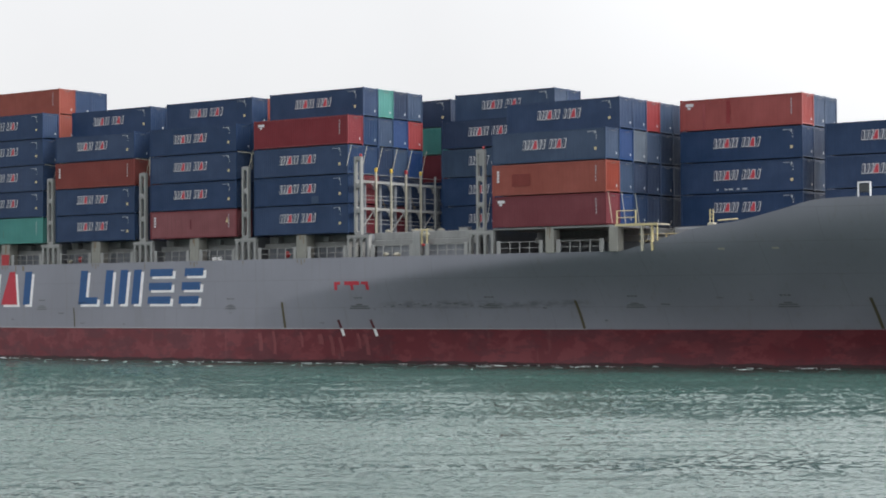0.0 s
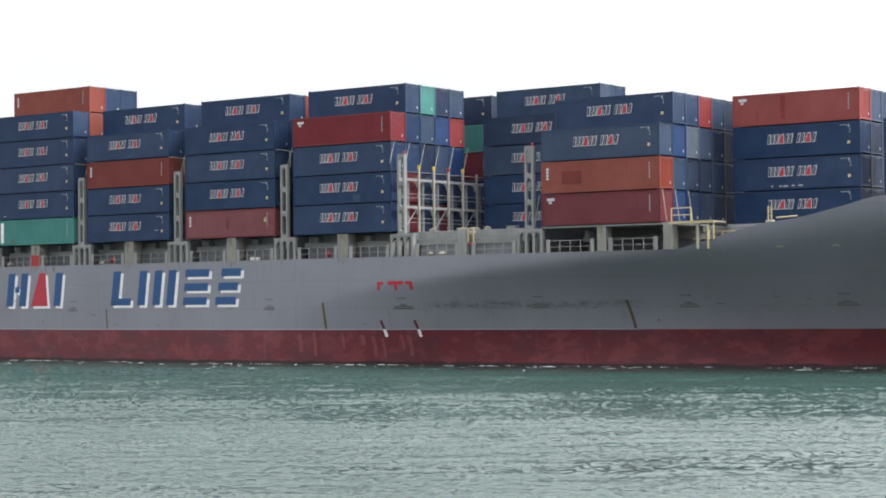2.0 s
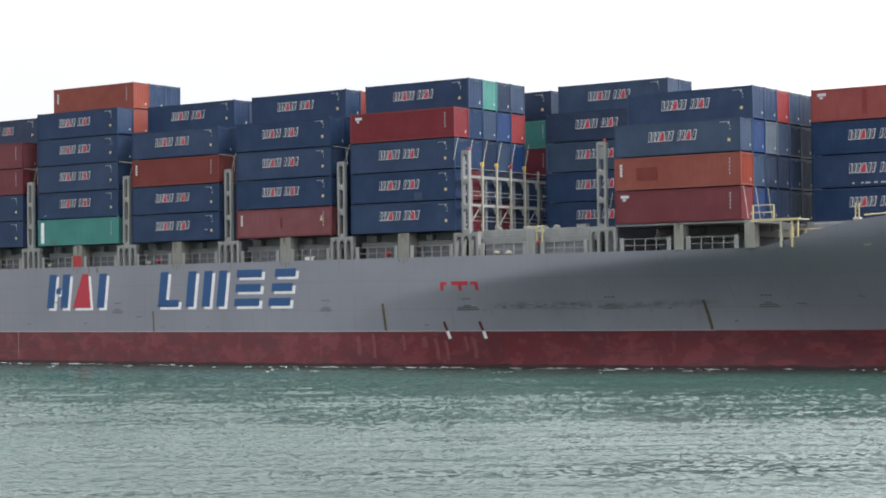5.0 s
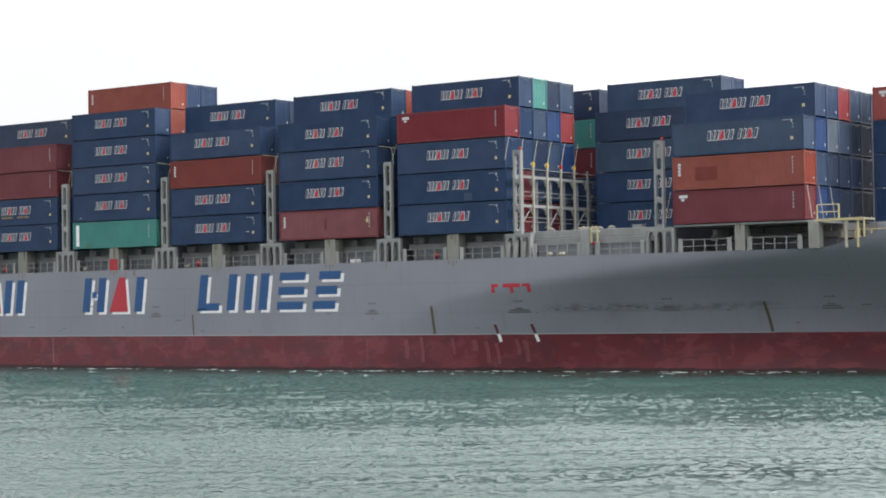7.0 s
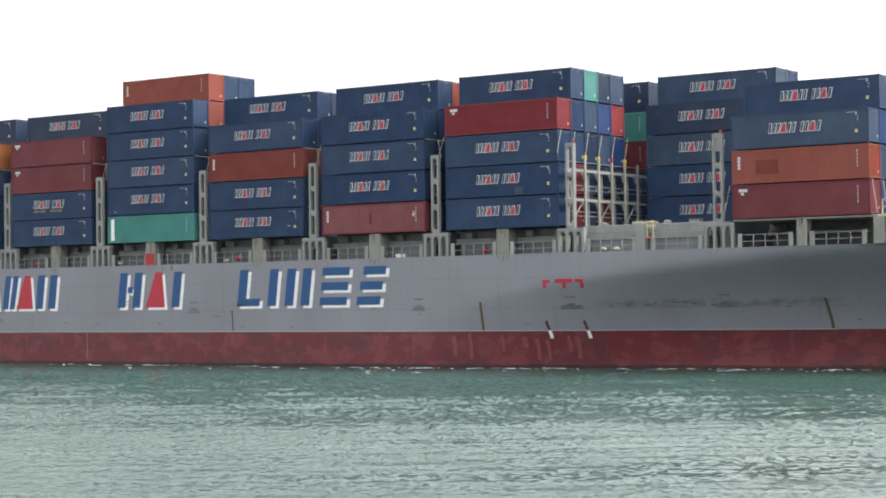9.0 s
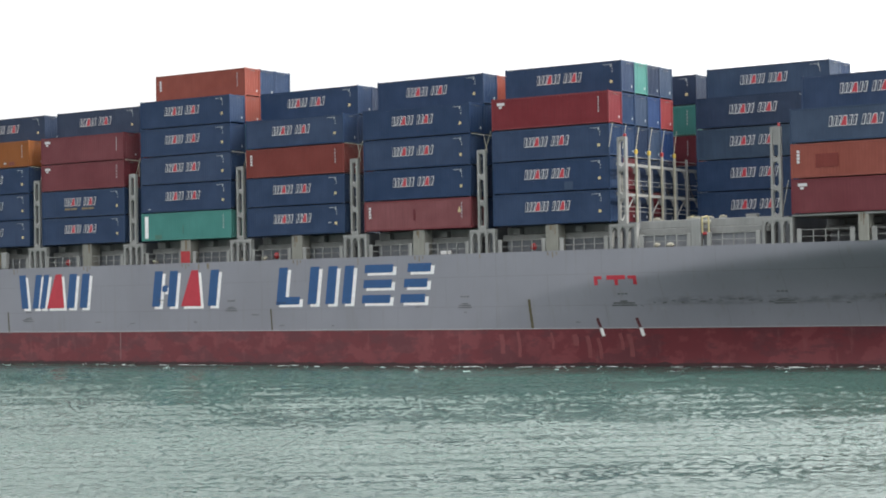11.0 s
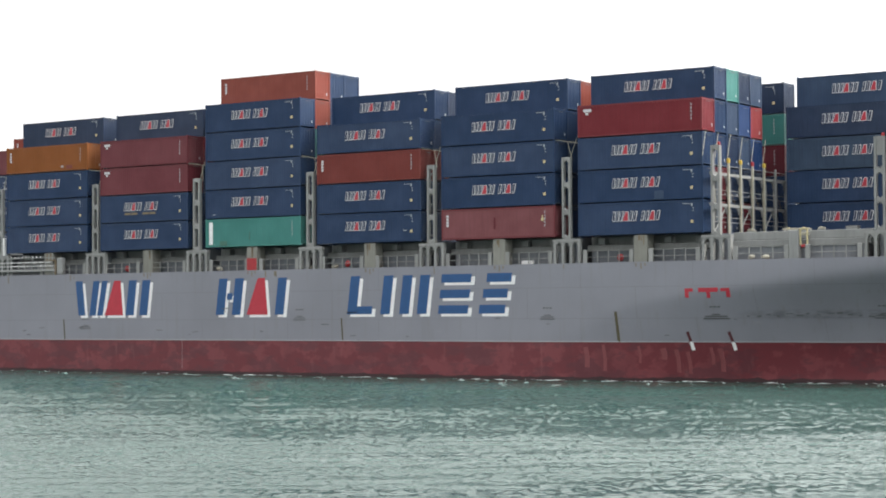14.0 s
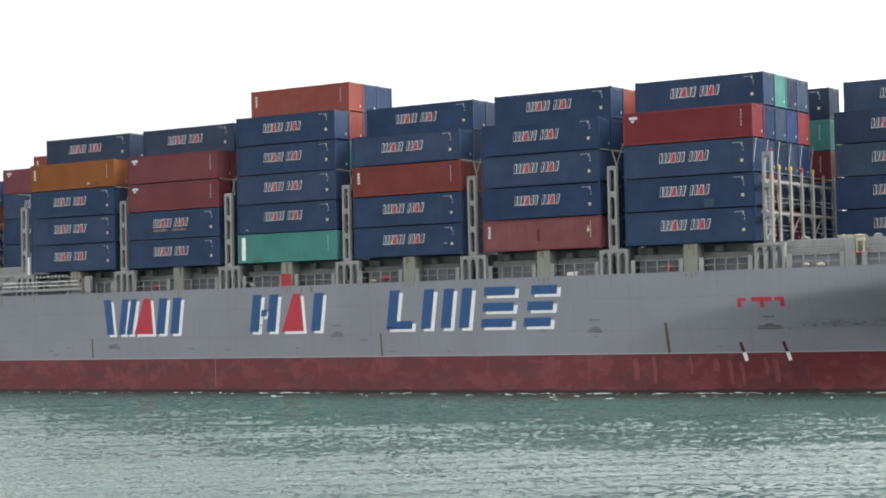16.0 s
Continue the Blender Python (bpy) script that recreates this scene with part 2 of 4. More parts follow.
REDP = plain("signal_red", (0.3237, 0.0190, 0.0262))
WHITE = plain("white_paint", (0.74, 0.75, 0.76))
MARK_BLUE = plain("marking_blue", (0.0109, 0.0677, 0.1966))
MARK_RED = plain("marking_red", (0.4032, 0.0246, 0.0448))
DARK = plain("dark_marking", (0.045, 0.05, 0.055))
DARK_RED = plain("dark_red_marking", (0.075, 0.012, 0.018))
LOGO_WHITE = plain("box_print_white", (0.52, 0.53, 0.55))
INK = plain("marking_navy", (0.012, 0.022, 0.06))
FAINT = plain("faint_marking", (0.095, 0.097, 0.105))
PRINT = plain("code_print", (0.3430, 0.3612, 0.3808))
TAN = plain("faded_tan_print", (0.17, 0.13, 0.075))
SEAM = plain("weld_seam_grey", (0.25, 0.2, 0.2), 0.7)
BLEED = plain("faint_rust_bleed", (0.185, 0.160, 0.120), 0.8)
RUST = plain("rust_bleed", (0.1540, 0.1190, 0.0770), 0.8)
STREAK = plain("rust_streak", (0.0770, 0.0672, 0.0364), 0.8)
MOSS = plain("dark_green_touch_up", (0.045, 0.13, 0.10))
SCRAPE = plain("scraped_red", (0.185, 0.052, 0.058), 0.7)
FOAM = plain("foam_white", (0.75, 0.8, 0.8), 0.8)
BOX_PAINT = {
    "blue": paint("box_blue", (0.0142, 0.0345, 0.0850)),
    "cobalt": paint("box_cobalt", (0.0143, 0.0414, 0.1254)),
    "navy": paint("box_navy", (0.0133, 0.0269, 0.0621)),
    "steel": paint("box_steel_blue", (0.0293, 0.0517, 0.0984)),
    "maroon": paint("box_maroon", (0.1209, 0.0252, 0.0335)),
    "red": paint("box_red", (0.2112, 0.0376, 0.0412)),
    "crimson": paint("box_crimson", (0.1446, 0.0193, 0.0265)),
    "brown": paint("box_brown", (0.1525, 0.0368, 0.0323)),
    "orange": paint("box_orange", (0.2059, 0.0523, 0.0389)),
    "amber": paint("box_amber", (0.2174, 0.0807, 0.0300)),
    "rose": paint("box_rose", (0.1518, 0.0441, 0.0513)),
    "teal": paint("box_teal", (0.0625, 0.2039, 0.1870)),
    "scarlet": paint("box_scarlet", (0.2191, 0.0432, 0.0405)),
    "slate": paint("box_slate", (0.0364, 0.0591, 0.0986), 0.55, 0.6, 0.2),
    "grey": paint("box_grey_blue", (0.0902, 0.1129, 0.1468)),
}


# ---- mesh helpers ----
def part(name, bm, material, parent, label=""):
    me = bpy.data.meshes.new(name)
    bm.to_mesh(me)
    bm.free()
    for m in material if isinstance(material, (list, tuple)) else [material]:
        me.materials.append(m)
    ob = new(name, me)
    ob.parent = parent
    return tagged(ob, label)


def again(ob, m, parent=None):
    """One more object on the same mesh."""
    o = new(ob.name.split(".")[0], ob.data)
    o.parent = parent or ob.parent
    o.matrix_basis = m
    if "label" in ob:
        o["label"] = ob["label"]
    return o


def box(bm, x0, x1, y0, y1, z0, z1, mat=0, bevel=0.0):
    r = bmesh.ops.create_cube(bm, size=1.0)
    vs = r["verts"]
    for v in vs:
        v.co = Vector(((x0 + x1) / 2 + v.co.x * (x1 - x0), (y0 + y1) / 2 + v.co.y * (y1 - y0), (z0 + z1) / 2 + v.co.z * (z1 - z0)))
    fs = {f for v in vs for f in v.link_faces}
    for f in fs:
        f.material_index = mat
    if bevel:
        es = {e for v in vs for e in v.link_edges}
        bmesh.ops.bevel(bm, geom=list(es), offset=bevel, segments=1, affect="EDGES", clamp_overlap=True)
    return bm


def boxes(*rows, bevel=0.0):
    bm = bmesh.new()
    for r in rows:
        box(bm, *r, bevel=bevel)
    return bm


def bar(bm, a, b, r=0.03, sides=6, mat=0):
    a, b = Vector(a), Vector(b)
    d = b - a
    q = d.to_track_quat("Z", "Y").to_matrix().to_4x4()
    res = bmesh.ops.create_cone(bm, cap_ends=True, segments=sides, radius1=r, radius2=r, depth=d.length, matrix=Matrix.Translation((a + b) / 2) @ q)
    for f in {f for v in res["verts"] for f in v.link_faces}:
        f.material_index = mat
    return bm


def slab(bm, pts, y, depth, mat=0):
    """A flat plate in the x-z plane, its face at y and its back depth behind."""
    front = [bm.verts.new((p[0], y, p[1])) for p in pts]
    back = [bm.verts.new((p[0], y + depth, p[1])) for p in pts]
    n = len(pts)
    fs = [bm.faces.new(front), bm.faces.new(back[::-1])]
    for i in range(n):
        fs.append(bm.faces.new((front[i], back[i], back[(i + 1) % n], front[(i + 1) % n])))
    for f in fs:
        f.material_index = mat
    bmesh.ops.recalc_face_normals(bm, faces=fs)
    return bm


def interp(x, xs, ys):
    """A smooth curve through the given stations (monotone cubic)."""
    xs, ys = np.asarray(xs, float), np.asarray(ys, float)
    if x <= xs[0] or x >= xs[-1]:
        return float(ys[0] if x <= xs[0] else ys[-1])
    h, d = np.diff(xs), np.diff(ys) / np.diff(xs)
    i = int(np.searchsorted(xs, x, side="right")) - 1

    def slope(j):
        if j == 0 or j == len(xs) - 1 or d[j - 1] * d[j] <= 0:
            return 0.0 if 0 < j < len(xs) - 1 else float(d[0 if j == 0 else -1])
        w1, w2 = 2 * h[j] + h[j - 1], h[j] + 2 * h[j - 1]
        return float((w1 + w2) / (w1 / d[j - 1] + w2 / d[j]))
    t = (x - xs[i]) / h[i]
    return float((2 * t ** 3 - 3 * t * t + 1) * ys[i] + (t ** 3 - 2 * t * t + t) * h[i] * slope(i)
                 + (-2 * t ** 3 + 3 * t * t) * ys[i + 1] + (t ** 3 - t * t) * h[i] * slope(i + 1))


def empty_thing(name, label, category, group="", kind=""):
    e = new(name)
    e.empty_display_size = 0.5
    return tagged(e, label, category, group, kind)


MOVING = []     # things that sail along: object, x, y, z at the start


def sails(ob, x=0.0, y=0.0, z=0.0):
    ob.matrix_basis = pose(x, y, z)
    MOVING.append((ob, x, y, z))
    return ob


# ---- the sea ----
def build_sea():
    rng = np.random.default_rng(5)
    ss = np.concatenate([[-60, -10, -2, -0.6, -0.36], np.arange(-0.28, 0.2801, 0.0009), [0.36, 0.6, 2, 10, 60]])
    vv = np.concatenate([[-4000, -1500, -500, -150, -20, 20, 40], np.arange(52, 100, 0.085), np.arange(100, 215, 0.15), [225, 250, 300, 400, 700, 1500, 4000]])
    S, V = np.meshgrid(ss, vv)
    U = S * np.maximum(V, 50.0)
    Z = np.zeros_like(U)
    # short-crested wind waves
    for _ in range(130):
        lam = math.exp(rng.uniform(math.log(0.2), math.log(0.7)))
        a = rng.normal(math.radians(266), 0.52)
        k = 2 * math.pi / lam
        ph = rng.uniform(0, 2 * math.pi)
        arg = k * (U * math.cos(a) + V * math.sin(a)) + ph
        Z += 0.0034 * lam ** 0.95 * (np.sin(arg) + 0.35 * np.sin(2 * arg + 0.6))
    # a low, longer chop under them
    for _ in range(16):
        lam = math.exp(rng.uniform(math.log(1.2), math.log(4.5)))
        a = rng.normal(math.radians(268), 0.22)
        Z += 0.0022 * lam * np.sin(2 * math.pi / lam * (U * math.cos(a) + V * math.sin(a)) + rng.uniform(0, 6.28))
    # cat's-paws: patches of steeper ripples, and a lee under the shore
    paws = np.zeros_like(U)
    for _ in range(30):
        lam = math.exp(rng.uniform(math.log(4), math.log(45)))
        a = rng.normal(math.radians(80), 0.7)
        paws += np.sin(2 * math.pi / lam * (U * math.cos(a) * 0.6 + V * math.sin(a)) + rng.uniform(0, 6.28))
    gust = 0.95 + 0.25 * np.tanh((paws - 1.0) / 3.2)
    gust *= 0.80 + 0.80 * np.clip((V - 58) / 52, 0, 1)
    fade = np.clip((0.3 - np.abs(S)) / 0.02, 0, 1) * np.clip((V - 48) / 6, 0, 1) * np.clip((218 - V) / 6, 0, 1)
    Z *= gust * fade
    yaw = radians(35)
    X = EYE[0] + U * math.cos(yaw) - V * math.sin(yaw)
    Y = EYE[1] + U * math.sin(yaw) + V * math.cos(yaw)
    ny, nx = U.shape
    co = np.stack([X, Y, Z], -1).reshape(-1, 3)
    idx = np.arange(ny * nx).reshape(ny, nx)
    quads = np.stack([idx[:-1, :-1], idx[:-1, 1:], idx[1:, 1:], idx[1:, :-1]], -1).reshape(-1, 4)
    me = bpy.data.meshes.new("water")
    me.vertices.add(len(co))
    me.vertices.foreach_set("co", co.ravel())
    me.loops.add(quads.size)
    me.loops.foreach_set("vertex_index", quads.ravel())
    me.polygons.add(len(quads))
    me.polygons.foreach_set("loop_start", np.arange(0, quads.size, 4))
    me.polygons.foreach_set("loop_total", np.full(len(quads), 4))
    me.update(calc_edges=True)
    me.polygons.foreach_set("use_smooth", np.ones(len(quads), dtype=bool))
    me.materials.append(SEA)
    return tagged(new("water", me), "choppy grey-green harbour water with small wind ripples", "water", kind="structure")


water = build_sea()

# ---- the ship ----
BEAM = 32.2
ship = sails(empty_thing("container_ship", "grey steel container ship with a red boot-topping under way", "ship"))


def top_z(x):
    return interp(x, [-200, 31, 34, 37, 40, 42.3, 46.5, 49.6, 52.6, 58, 70, 90], [10.38, 10.42, 11.02, 11.8, 12.45, 12.72, 13.63, 14.35, 14.5, 14.55, 15.0, 15.8])


def hull_y(x, z):
    """How far the starboard shell lies inboard of the ship's side."""
    yt = interp(x, [-200, 25, 35, 45, 55, 65, 75, 84, 88], [0, 0, 0.05, 0.5, 1.8, 5.2, 10.2, 15.4, 16.1])
    y0 = interp(x, [-220, -190, -150, -16, -8, 0, 7, 22, 34, 44, 52, 62, 72, 78, 88], [9, 3, 0, 0, 0.7, 2.1, 3.2, 5.2, 7.2, 9.8, 12.8, 15.4, 16.0, 16.1, 16.1])
    zk = interp(x, [-30, -16, -10, -6, 0, 6, 13, 19.5, 26, 36, 45, 60], [0.5, 2.5, 5.0, 6.5, 7.5, 8.15, 8.85, 9.4, 9.9, 10.7, 11.8, 13.4])
    p = interp(x, [-10, 0, 10, 26, 40, 60], [1.0, 1.15, 1.7, 2.2, 1.7, 1.3])
    u = 1 - max(z, 0.0) / zk
    u = min(1.0, (u + math.sqrt(u * u + interp(x, [4, 28, 48], [0.0025, 0.005, 0.03]))) / 2)
    y = yt + max(0.0, y0 - yt) * (1 - (1 - u) ** p)
    if z < 0:
        y += (z * z) * 0.03
    return min(y, BEAM / 2)


def build_hull():
    xs = [-190 + 5 * i for i in range(32)] + [-30 + 1.0 * i for i in range(96)] + [66 + 2 * i for i in range(12)]
    levels = 26
    for name, mat, z_of in (("shell_plating", HULL, lambda x, s: 3.43 + s * (top_z(x) - 3.43)), ("boot_topping", BOOT, lambda x, s: -7.0 + s * 10.43)):
        bm = bmesh.new()
        rows = []
        for x in xs:
            col = [(x, hull_y(x, z_of(x, s / levels)), z_of(x, s / levels)) for s in range(levels + 1)]
            rows.append(([bm.verts.new(c) for c in col], [bm.verts.new((c[0], BEAM - c[1], c[2])) for c in col]))
        for a, b in zip(rows, rows[1:]):
            for s in range(levels):
                bm.faces.new((a[0][s], b[0][s], b[0][s + 1], a[0][s + 1])).smooth = True
                bm.faces.new((a[1][s], a[1][s + 1], b[1][s + 1], b[1][s])).smooth = True
        for end in (rows[0], rows[-1]):
            for s in range(levels):
                bm.faces.new((end[0][s], end[0][s + 1], end[1][s + 1], end[1][s]))
        bmesh.ops.remove_doubles(bm, verts=bm.verts, dist=0.001)
        bmesh.ops.recalc_face_normals(bm, faces=bm.faces)
        part(name, bm, mat, ship, "grey painted shell plating with a flared bow" if name == "shell_plating" else "scraped dark red antifouling paint")
    # decks
    bm = bmesh.new()
    prev = None
    for x in xs:
        z = 10.36
        y = hull_y(x, 10.36) + 0.06
        row = [bm.verts.new((x, min(y, BEAM / 2), z)), bm.verts.new((x, max(BEAM - y, BEAM / 2), z))]
        if prev:
            bm.faces.new((prev[0], row[0], row[1], prev[1]))
        prev = row
    bmesh.ops.recalc_face_normals(bm, faces=bm.faces)
    part("deck", bm, DECK, ship, "dark red deck plating")


build_hull()

# bays: stern end of the boxes, and what stands there
LENGTH, WIDTH, HEIGHT = 12.192, 2.40, 2.862
ROW, TIER, BASE = 2.45, 2.905, 12.76
BAYS = {-1: -112.3, 0: -97.7, 1: -83.25, 2: -69.15, 3: -54.55, 4: -40.3, 5: -25.75, 6: -11.15, 7: 3.35, 8: 18.05, 9: 32.3, 10: 46.6}


def build_hatches():
    for n, x in BAYS.items():
        y0 = 0.0 if n < 9 else 6.2
        gy = {7: 12.6, 9: 10.2, 10: 10.2}.get(n, 2.7)
        far = BEAM - y0
        part("hatch_coaming", boxes((x + 0.3, x + 11.9, y0 + (1.2 if n == 7 else 7.4 if n == 8 else 1.9), far - 1.9, 10.37, 11.48)), COAMING, ship, "dark grey hatch coaming")
        lip = boxes((x - 0.05, x + 12.25, y0 + (1.0 if n == 7 else 7.2 if n == 8 else 1.7), far - 1.7, 11.5, 12.02), bevel=0.04)
        part("hatch_lip", lip, STEEL, ship)
        top = boxes((x - 0.1, x + 12.3, y0 + (1.3 if n == 7 else 7.6 if n == 8 else 2.5), far - 2.5, 12.04, BASE - 0.02), bevel=0.04)
        part("hatch_cover", top, STEEL, ship)
        # added strip that stops sky showing through the gap under the boxes
        part("hatch_girder", boxes((x + 0.2, x + 12.0, gy, gy + 0.3, BASE - 0.018, BASE + 0.09)), STEEL, ship)
        for xx in () if n == 7 else (x + 1.0, x + 4.3, x + 7.6, x + 10.6):
            part("hatch_block", boxes((xx, xx + 0.7, y0 + (1.1 if n == 7 else 7.25 if n == 8 else 1.75), y0 + (1.28 if n == 7 else 7.58 if n == 8 else 2.48), 12.04, 12.6), bevel=0.04), STEEL, ship)


build_hatches()
part("cargo_platform", boxes((BAYS[8] - 0.05, BAYS[8] + 12.8, 0.15, 7.5, BASE - 0.2, BASE - 0.014), bevel=0.03), STEEL, ship, "steel platform under the outboard stacks")
part("hatch_cover", boxes((BAYS[0] - 0.1, BAYS[0] + 12.3, 4.7, 14.6, BASE + 0.002, BASE + 0.98), bevel=0.04), STEEL, ship, "raised grey hatch cover")


def build_pillars():
    bm = boxes((-0.65, 0.65, 0.1, 1.4, 10.37, BASE - 0.01), bevel=0.04)
    first = part("support_pillar", bm, PILLAR, ship)
    first.matrix_basis = pose(-5.05, 0, 0)
    for x in (-19.55, -34.1, -48.6, -62.55, -76.9):
        again(first, pose(x, 0, 0))
    slim = part("support_pillar", boxes((-0.45, 0.45, 0.1, 1.2, 10.37, BASE - 0.204), bevel=0.04), PILLAR, ship)
    slim.matrix_basis = pose(24.2, 0, 0)
    again(slim, pose(30.85, 0, 0))
    part("support_pillar", boxes((8.75, 9.6, 0.1, 0.75, 10.37, BASE - 0.03), bevel=0.05), STEEL, ship, "broad grey deck pillar")
    r = random.Random(8)
    for x in (-5.05, -19.55, -34.1, -48.6, -62.55, -76.9, 24.2):
        for _ in range(3):
            dx, w = r.uniform(-0.35, 0.3), r.uniform(0.06, 0.2)
            part("rust_run", boxes((x + dx, x + dx + w, 0.094, 0.0985, 12.68 - r.uniform(0.3, 1.1), 12.7)), RUST, ship, "brown rust run")
    part("red_panel", boxes((-49.22, -47.98, 0.07, 0.096, 10.4, 11.6)), REDP, ship, "red painted lower pillar face")


build_pillars()


def build_bridges():
    tops = {-1: 19.9, 0: 19.9, 1: 19.85, 2: 19.85, 3: 19.85, 4: 19.85, 5: 19.85, 6: 20.15, 7: 20.1}
    for n, z1 in tops.items():
        xc = BAYS[n] + LENGTH + 1.15
        deep = 7 if n == 6 else 6 if n in (-1, 0) else 0
        bm = boxes((-1.38, 1.38, 0.02, 0.56, 12.32, 12.55))
        root = part("lashing_bridge", bm, PALE, ship, "pale grey steel lashing bridge")
        root.matrix_basis = pose(xc, 0, 0)
        lm = None
        for x in (-1.24, -0.42, 0.42, 1.24):
            if lm is None:
                lm = part("leg", boxes((-0.11, 0.11, 0.05, 0.52, 10.38, 12.32)), PALE, root)
                lm.matrix_basis = pose(x, 0, 0)
            else:
                again(lm, pose(x, 0, 0))
        for a, b in ((-1.13, -0.53), (-0.31, 0.31), (0.53, 1.13)):
            arch = [(a, 12.32), (a, 11.85), (a + 0.07, 12.05), (a + 0.2, 12.21), (b - 0.2, 12.21), (b - 0.07, 12.05), (b, 11.85), (b, 12.32)]
            part("arch_plate", slab(bmesh.new(), arch, 0.08, 0.38), PALE, root)
        part("crosswalk", boxes((-0.5, 0.5, 1.3, BEAM - 1.3, 10.38, 12.7)), COAMING, root, "grey crosswise bulkhead under the bridge")
        # tall column with oval openings
        bm = bmesh.new()
        w = 0.42 if n != 7 else 0.45
        box(bm, -w, -w + 0.17, 0.0, 0.42, 12.55, z1)
        box(bm, w - 0.17, w, 0.0, 0.42, 12.55, z1)
        levels = [12.62, 14.95, 17.35, z1 - 0.12]
        for z in levels:
            box(bm, -w + 0.2, w - 0.2, 0.03, 0.39, z - 0.14, z + 0.14)
            for sx in (-1, 1):
                for sz in (-1, 1):
                    if 12.6 < z + sz * 0.2 < z1 - 0.1:
                        slab(bm, [(sx * (w - 0.2), z + sz * 0.14), (sx * (w - 0.2), z + sz * 0.36), (sx * (w - 0.42), z + sz * 0.14)], 0.05, 0.32)
        if n == 7:
            box(bm, -w + 0.18, w - 0.18, 0.12, 0.3, z1 - 1.5, z1 - 0.27)
        part("column", bm, PALE, root)
        if n in (6, 7):
            part("post_cap", boxes((0.16, 0.4, 0.1, 0.32, z1, z1 + 0.28), bevel=0.05), REDP, root)
        dx = -0.75 if n == 6 else 0.0
        for k in range(deep):
            y = 0.9 + k * ROW
            top = 18.85
            if k or n != 6:
                # innermost posts get the darker grey: their shade is put into the colour
                part("post", boxes((dx + 0.28, dx + 0.47, y - 0.02, y + 0.17, 10.38, top), bevel=0.03), CREAM if k < 5 else PALE, root)
                if k < 5:
                    part("post_cap", boxes((dx + 0.24, dx + 0.51, y - 0.06, y + 0.21, top, top + 0.4), bevel=0.06), YELLOW if k % 3 else REDP, root)
            if n == 6:
                part("inner_column", bar(bmesh.new(), (-0.95, y + 1.35, 10.38), (-0.95, y + 1.35, 17.7), 0.21, 12), COAMING, root)
                part("turnbuckle", bar(bmesh.new(), (-0.65, y + 0.5, 15.35), (-0.98, y + 0.95, 16.9), 0.035), CREAM, root)
                if k % 2:
                    part("turnbuckle", bar(bmesh.new(), (-0.65, y + 1.9, 15.35), (-0.98, y + 1.5, 16.9), 0.035), RUST, root)
            for z in (15.2, 17.85):
                part("crossbeam", boxes((dx, dx + 0.3, y + (0.17 if k else -0.5), y + ROW, z - 0.13, z + 0.12)), PALE, root)
            for z in (15.15, 17.8):
                for sy, yy in ((1, y + 0.17), (-1, y + ROW)):
                    bm = bmesh.new()
                    pts = [(yy, z - 0.12), (yy + sy * 0.55, z - 0.12), (yy + sy * 0.22, z - 0.25), (yy + sy * 0.1, z - 0.42), (yy, z - 0.72)]
                    f = bm.faces.new([bm.verts.new((dx + 0.24, p[0], p[1])) for p in pts])
                    g = bmesh.ops.extrude_face_region(bm, geom=[f])
                    for v in g["geom"]:
                        if isinstance(v, bmesh.types.BMVert):
                            v.co.x -= 0.12
                    bmesh.ops.recalc_face_normals(bm, faces=bm.faces)
                    part("knee_plate", bm, PALE, root)
            for z in (13.75, 14.15, 16.1, 16.5, 18.6):
                part("guard_rail", bar(bmesh.new(), (dx + 0.05, y, z), (dx + 0.05, y + ROW, z), 0.03), PALE, root)
            if k % 2 == 0:
                part("brace", bar(bmesh.new(), (dx + 0.1, y + 0.3, 12.9), (dx + 0.1, y + ROW, 15.0), 0.06), PALE, root)
        # lashing rods up to the box corners beside the bridge
        rods = []
        if n == 6:
            for k in range(6):
                y = k * ROW
                rods.append(((-1.08, y + 0.5, 21.5), (-0.95, y - 0.45, 19.3)))
        elif n == 7:
            rods = [((1.1, 0.1, 15.6), (0.4, 0.3, 12.9))]
        else:
            rods = [((1.05, 0.15, 21.5), (0.3, 0.3, z1 - 0.1)), ((-1.05, 0.15, 21.45), (0.3, 2.0, 21.2)), ((0.3, 2.0, 21.2), (1.05, 0.3, 21.7)), ((-1.05, 2.2, 21.4), (0.1, 1.0, z1 - 0.2))]
        for a, b in rods:
            part("lashing_rod", bar(bmesh.new(), a, b, 0.03), CREAM, root, "thin pale lashing rod")


build_bridges()


def build_rails():
    for n, x in BAYS.items():
        if n in (-1, 0, 9, 10):
            continue
        spans = [(x + 0.7, x + 5.0), (x + 7.2, x + 11.4)]
        for a, b in spans:
            bm = bmesh.new()
            for z in (10.9, 11.45):
                bar(bm, (a, 0.25, z), (b, 0.25, z), 0.03)
            rail = part("railing", bm, STEEL, ship)
            pm = None
            for i in range(5):
                xx = a + (b - a) * i / 4
                if pm is None:
                    pm = part("post", boxes((-0.035, 0.035, 0.2, 0.28, 10.37, 11.48)), STEEL, rail)
                    pm.matrix_basis = pose(xx, 0, 0)
                else:
                    again(pm, pose(xx, 0, 0))
            for xx in (a - 0.3, b + 0.02):
                part("rail_stanchion", boxes((xx - 0.08, xx + 0.34, 0.18, 0.3, 10.37, 11.55), bevel=0.03), PALE, rail)


build_rails()


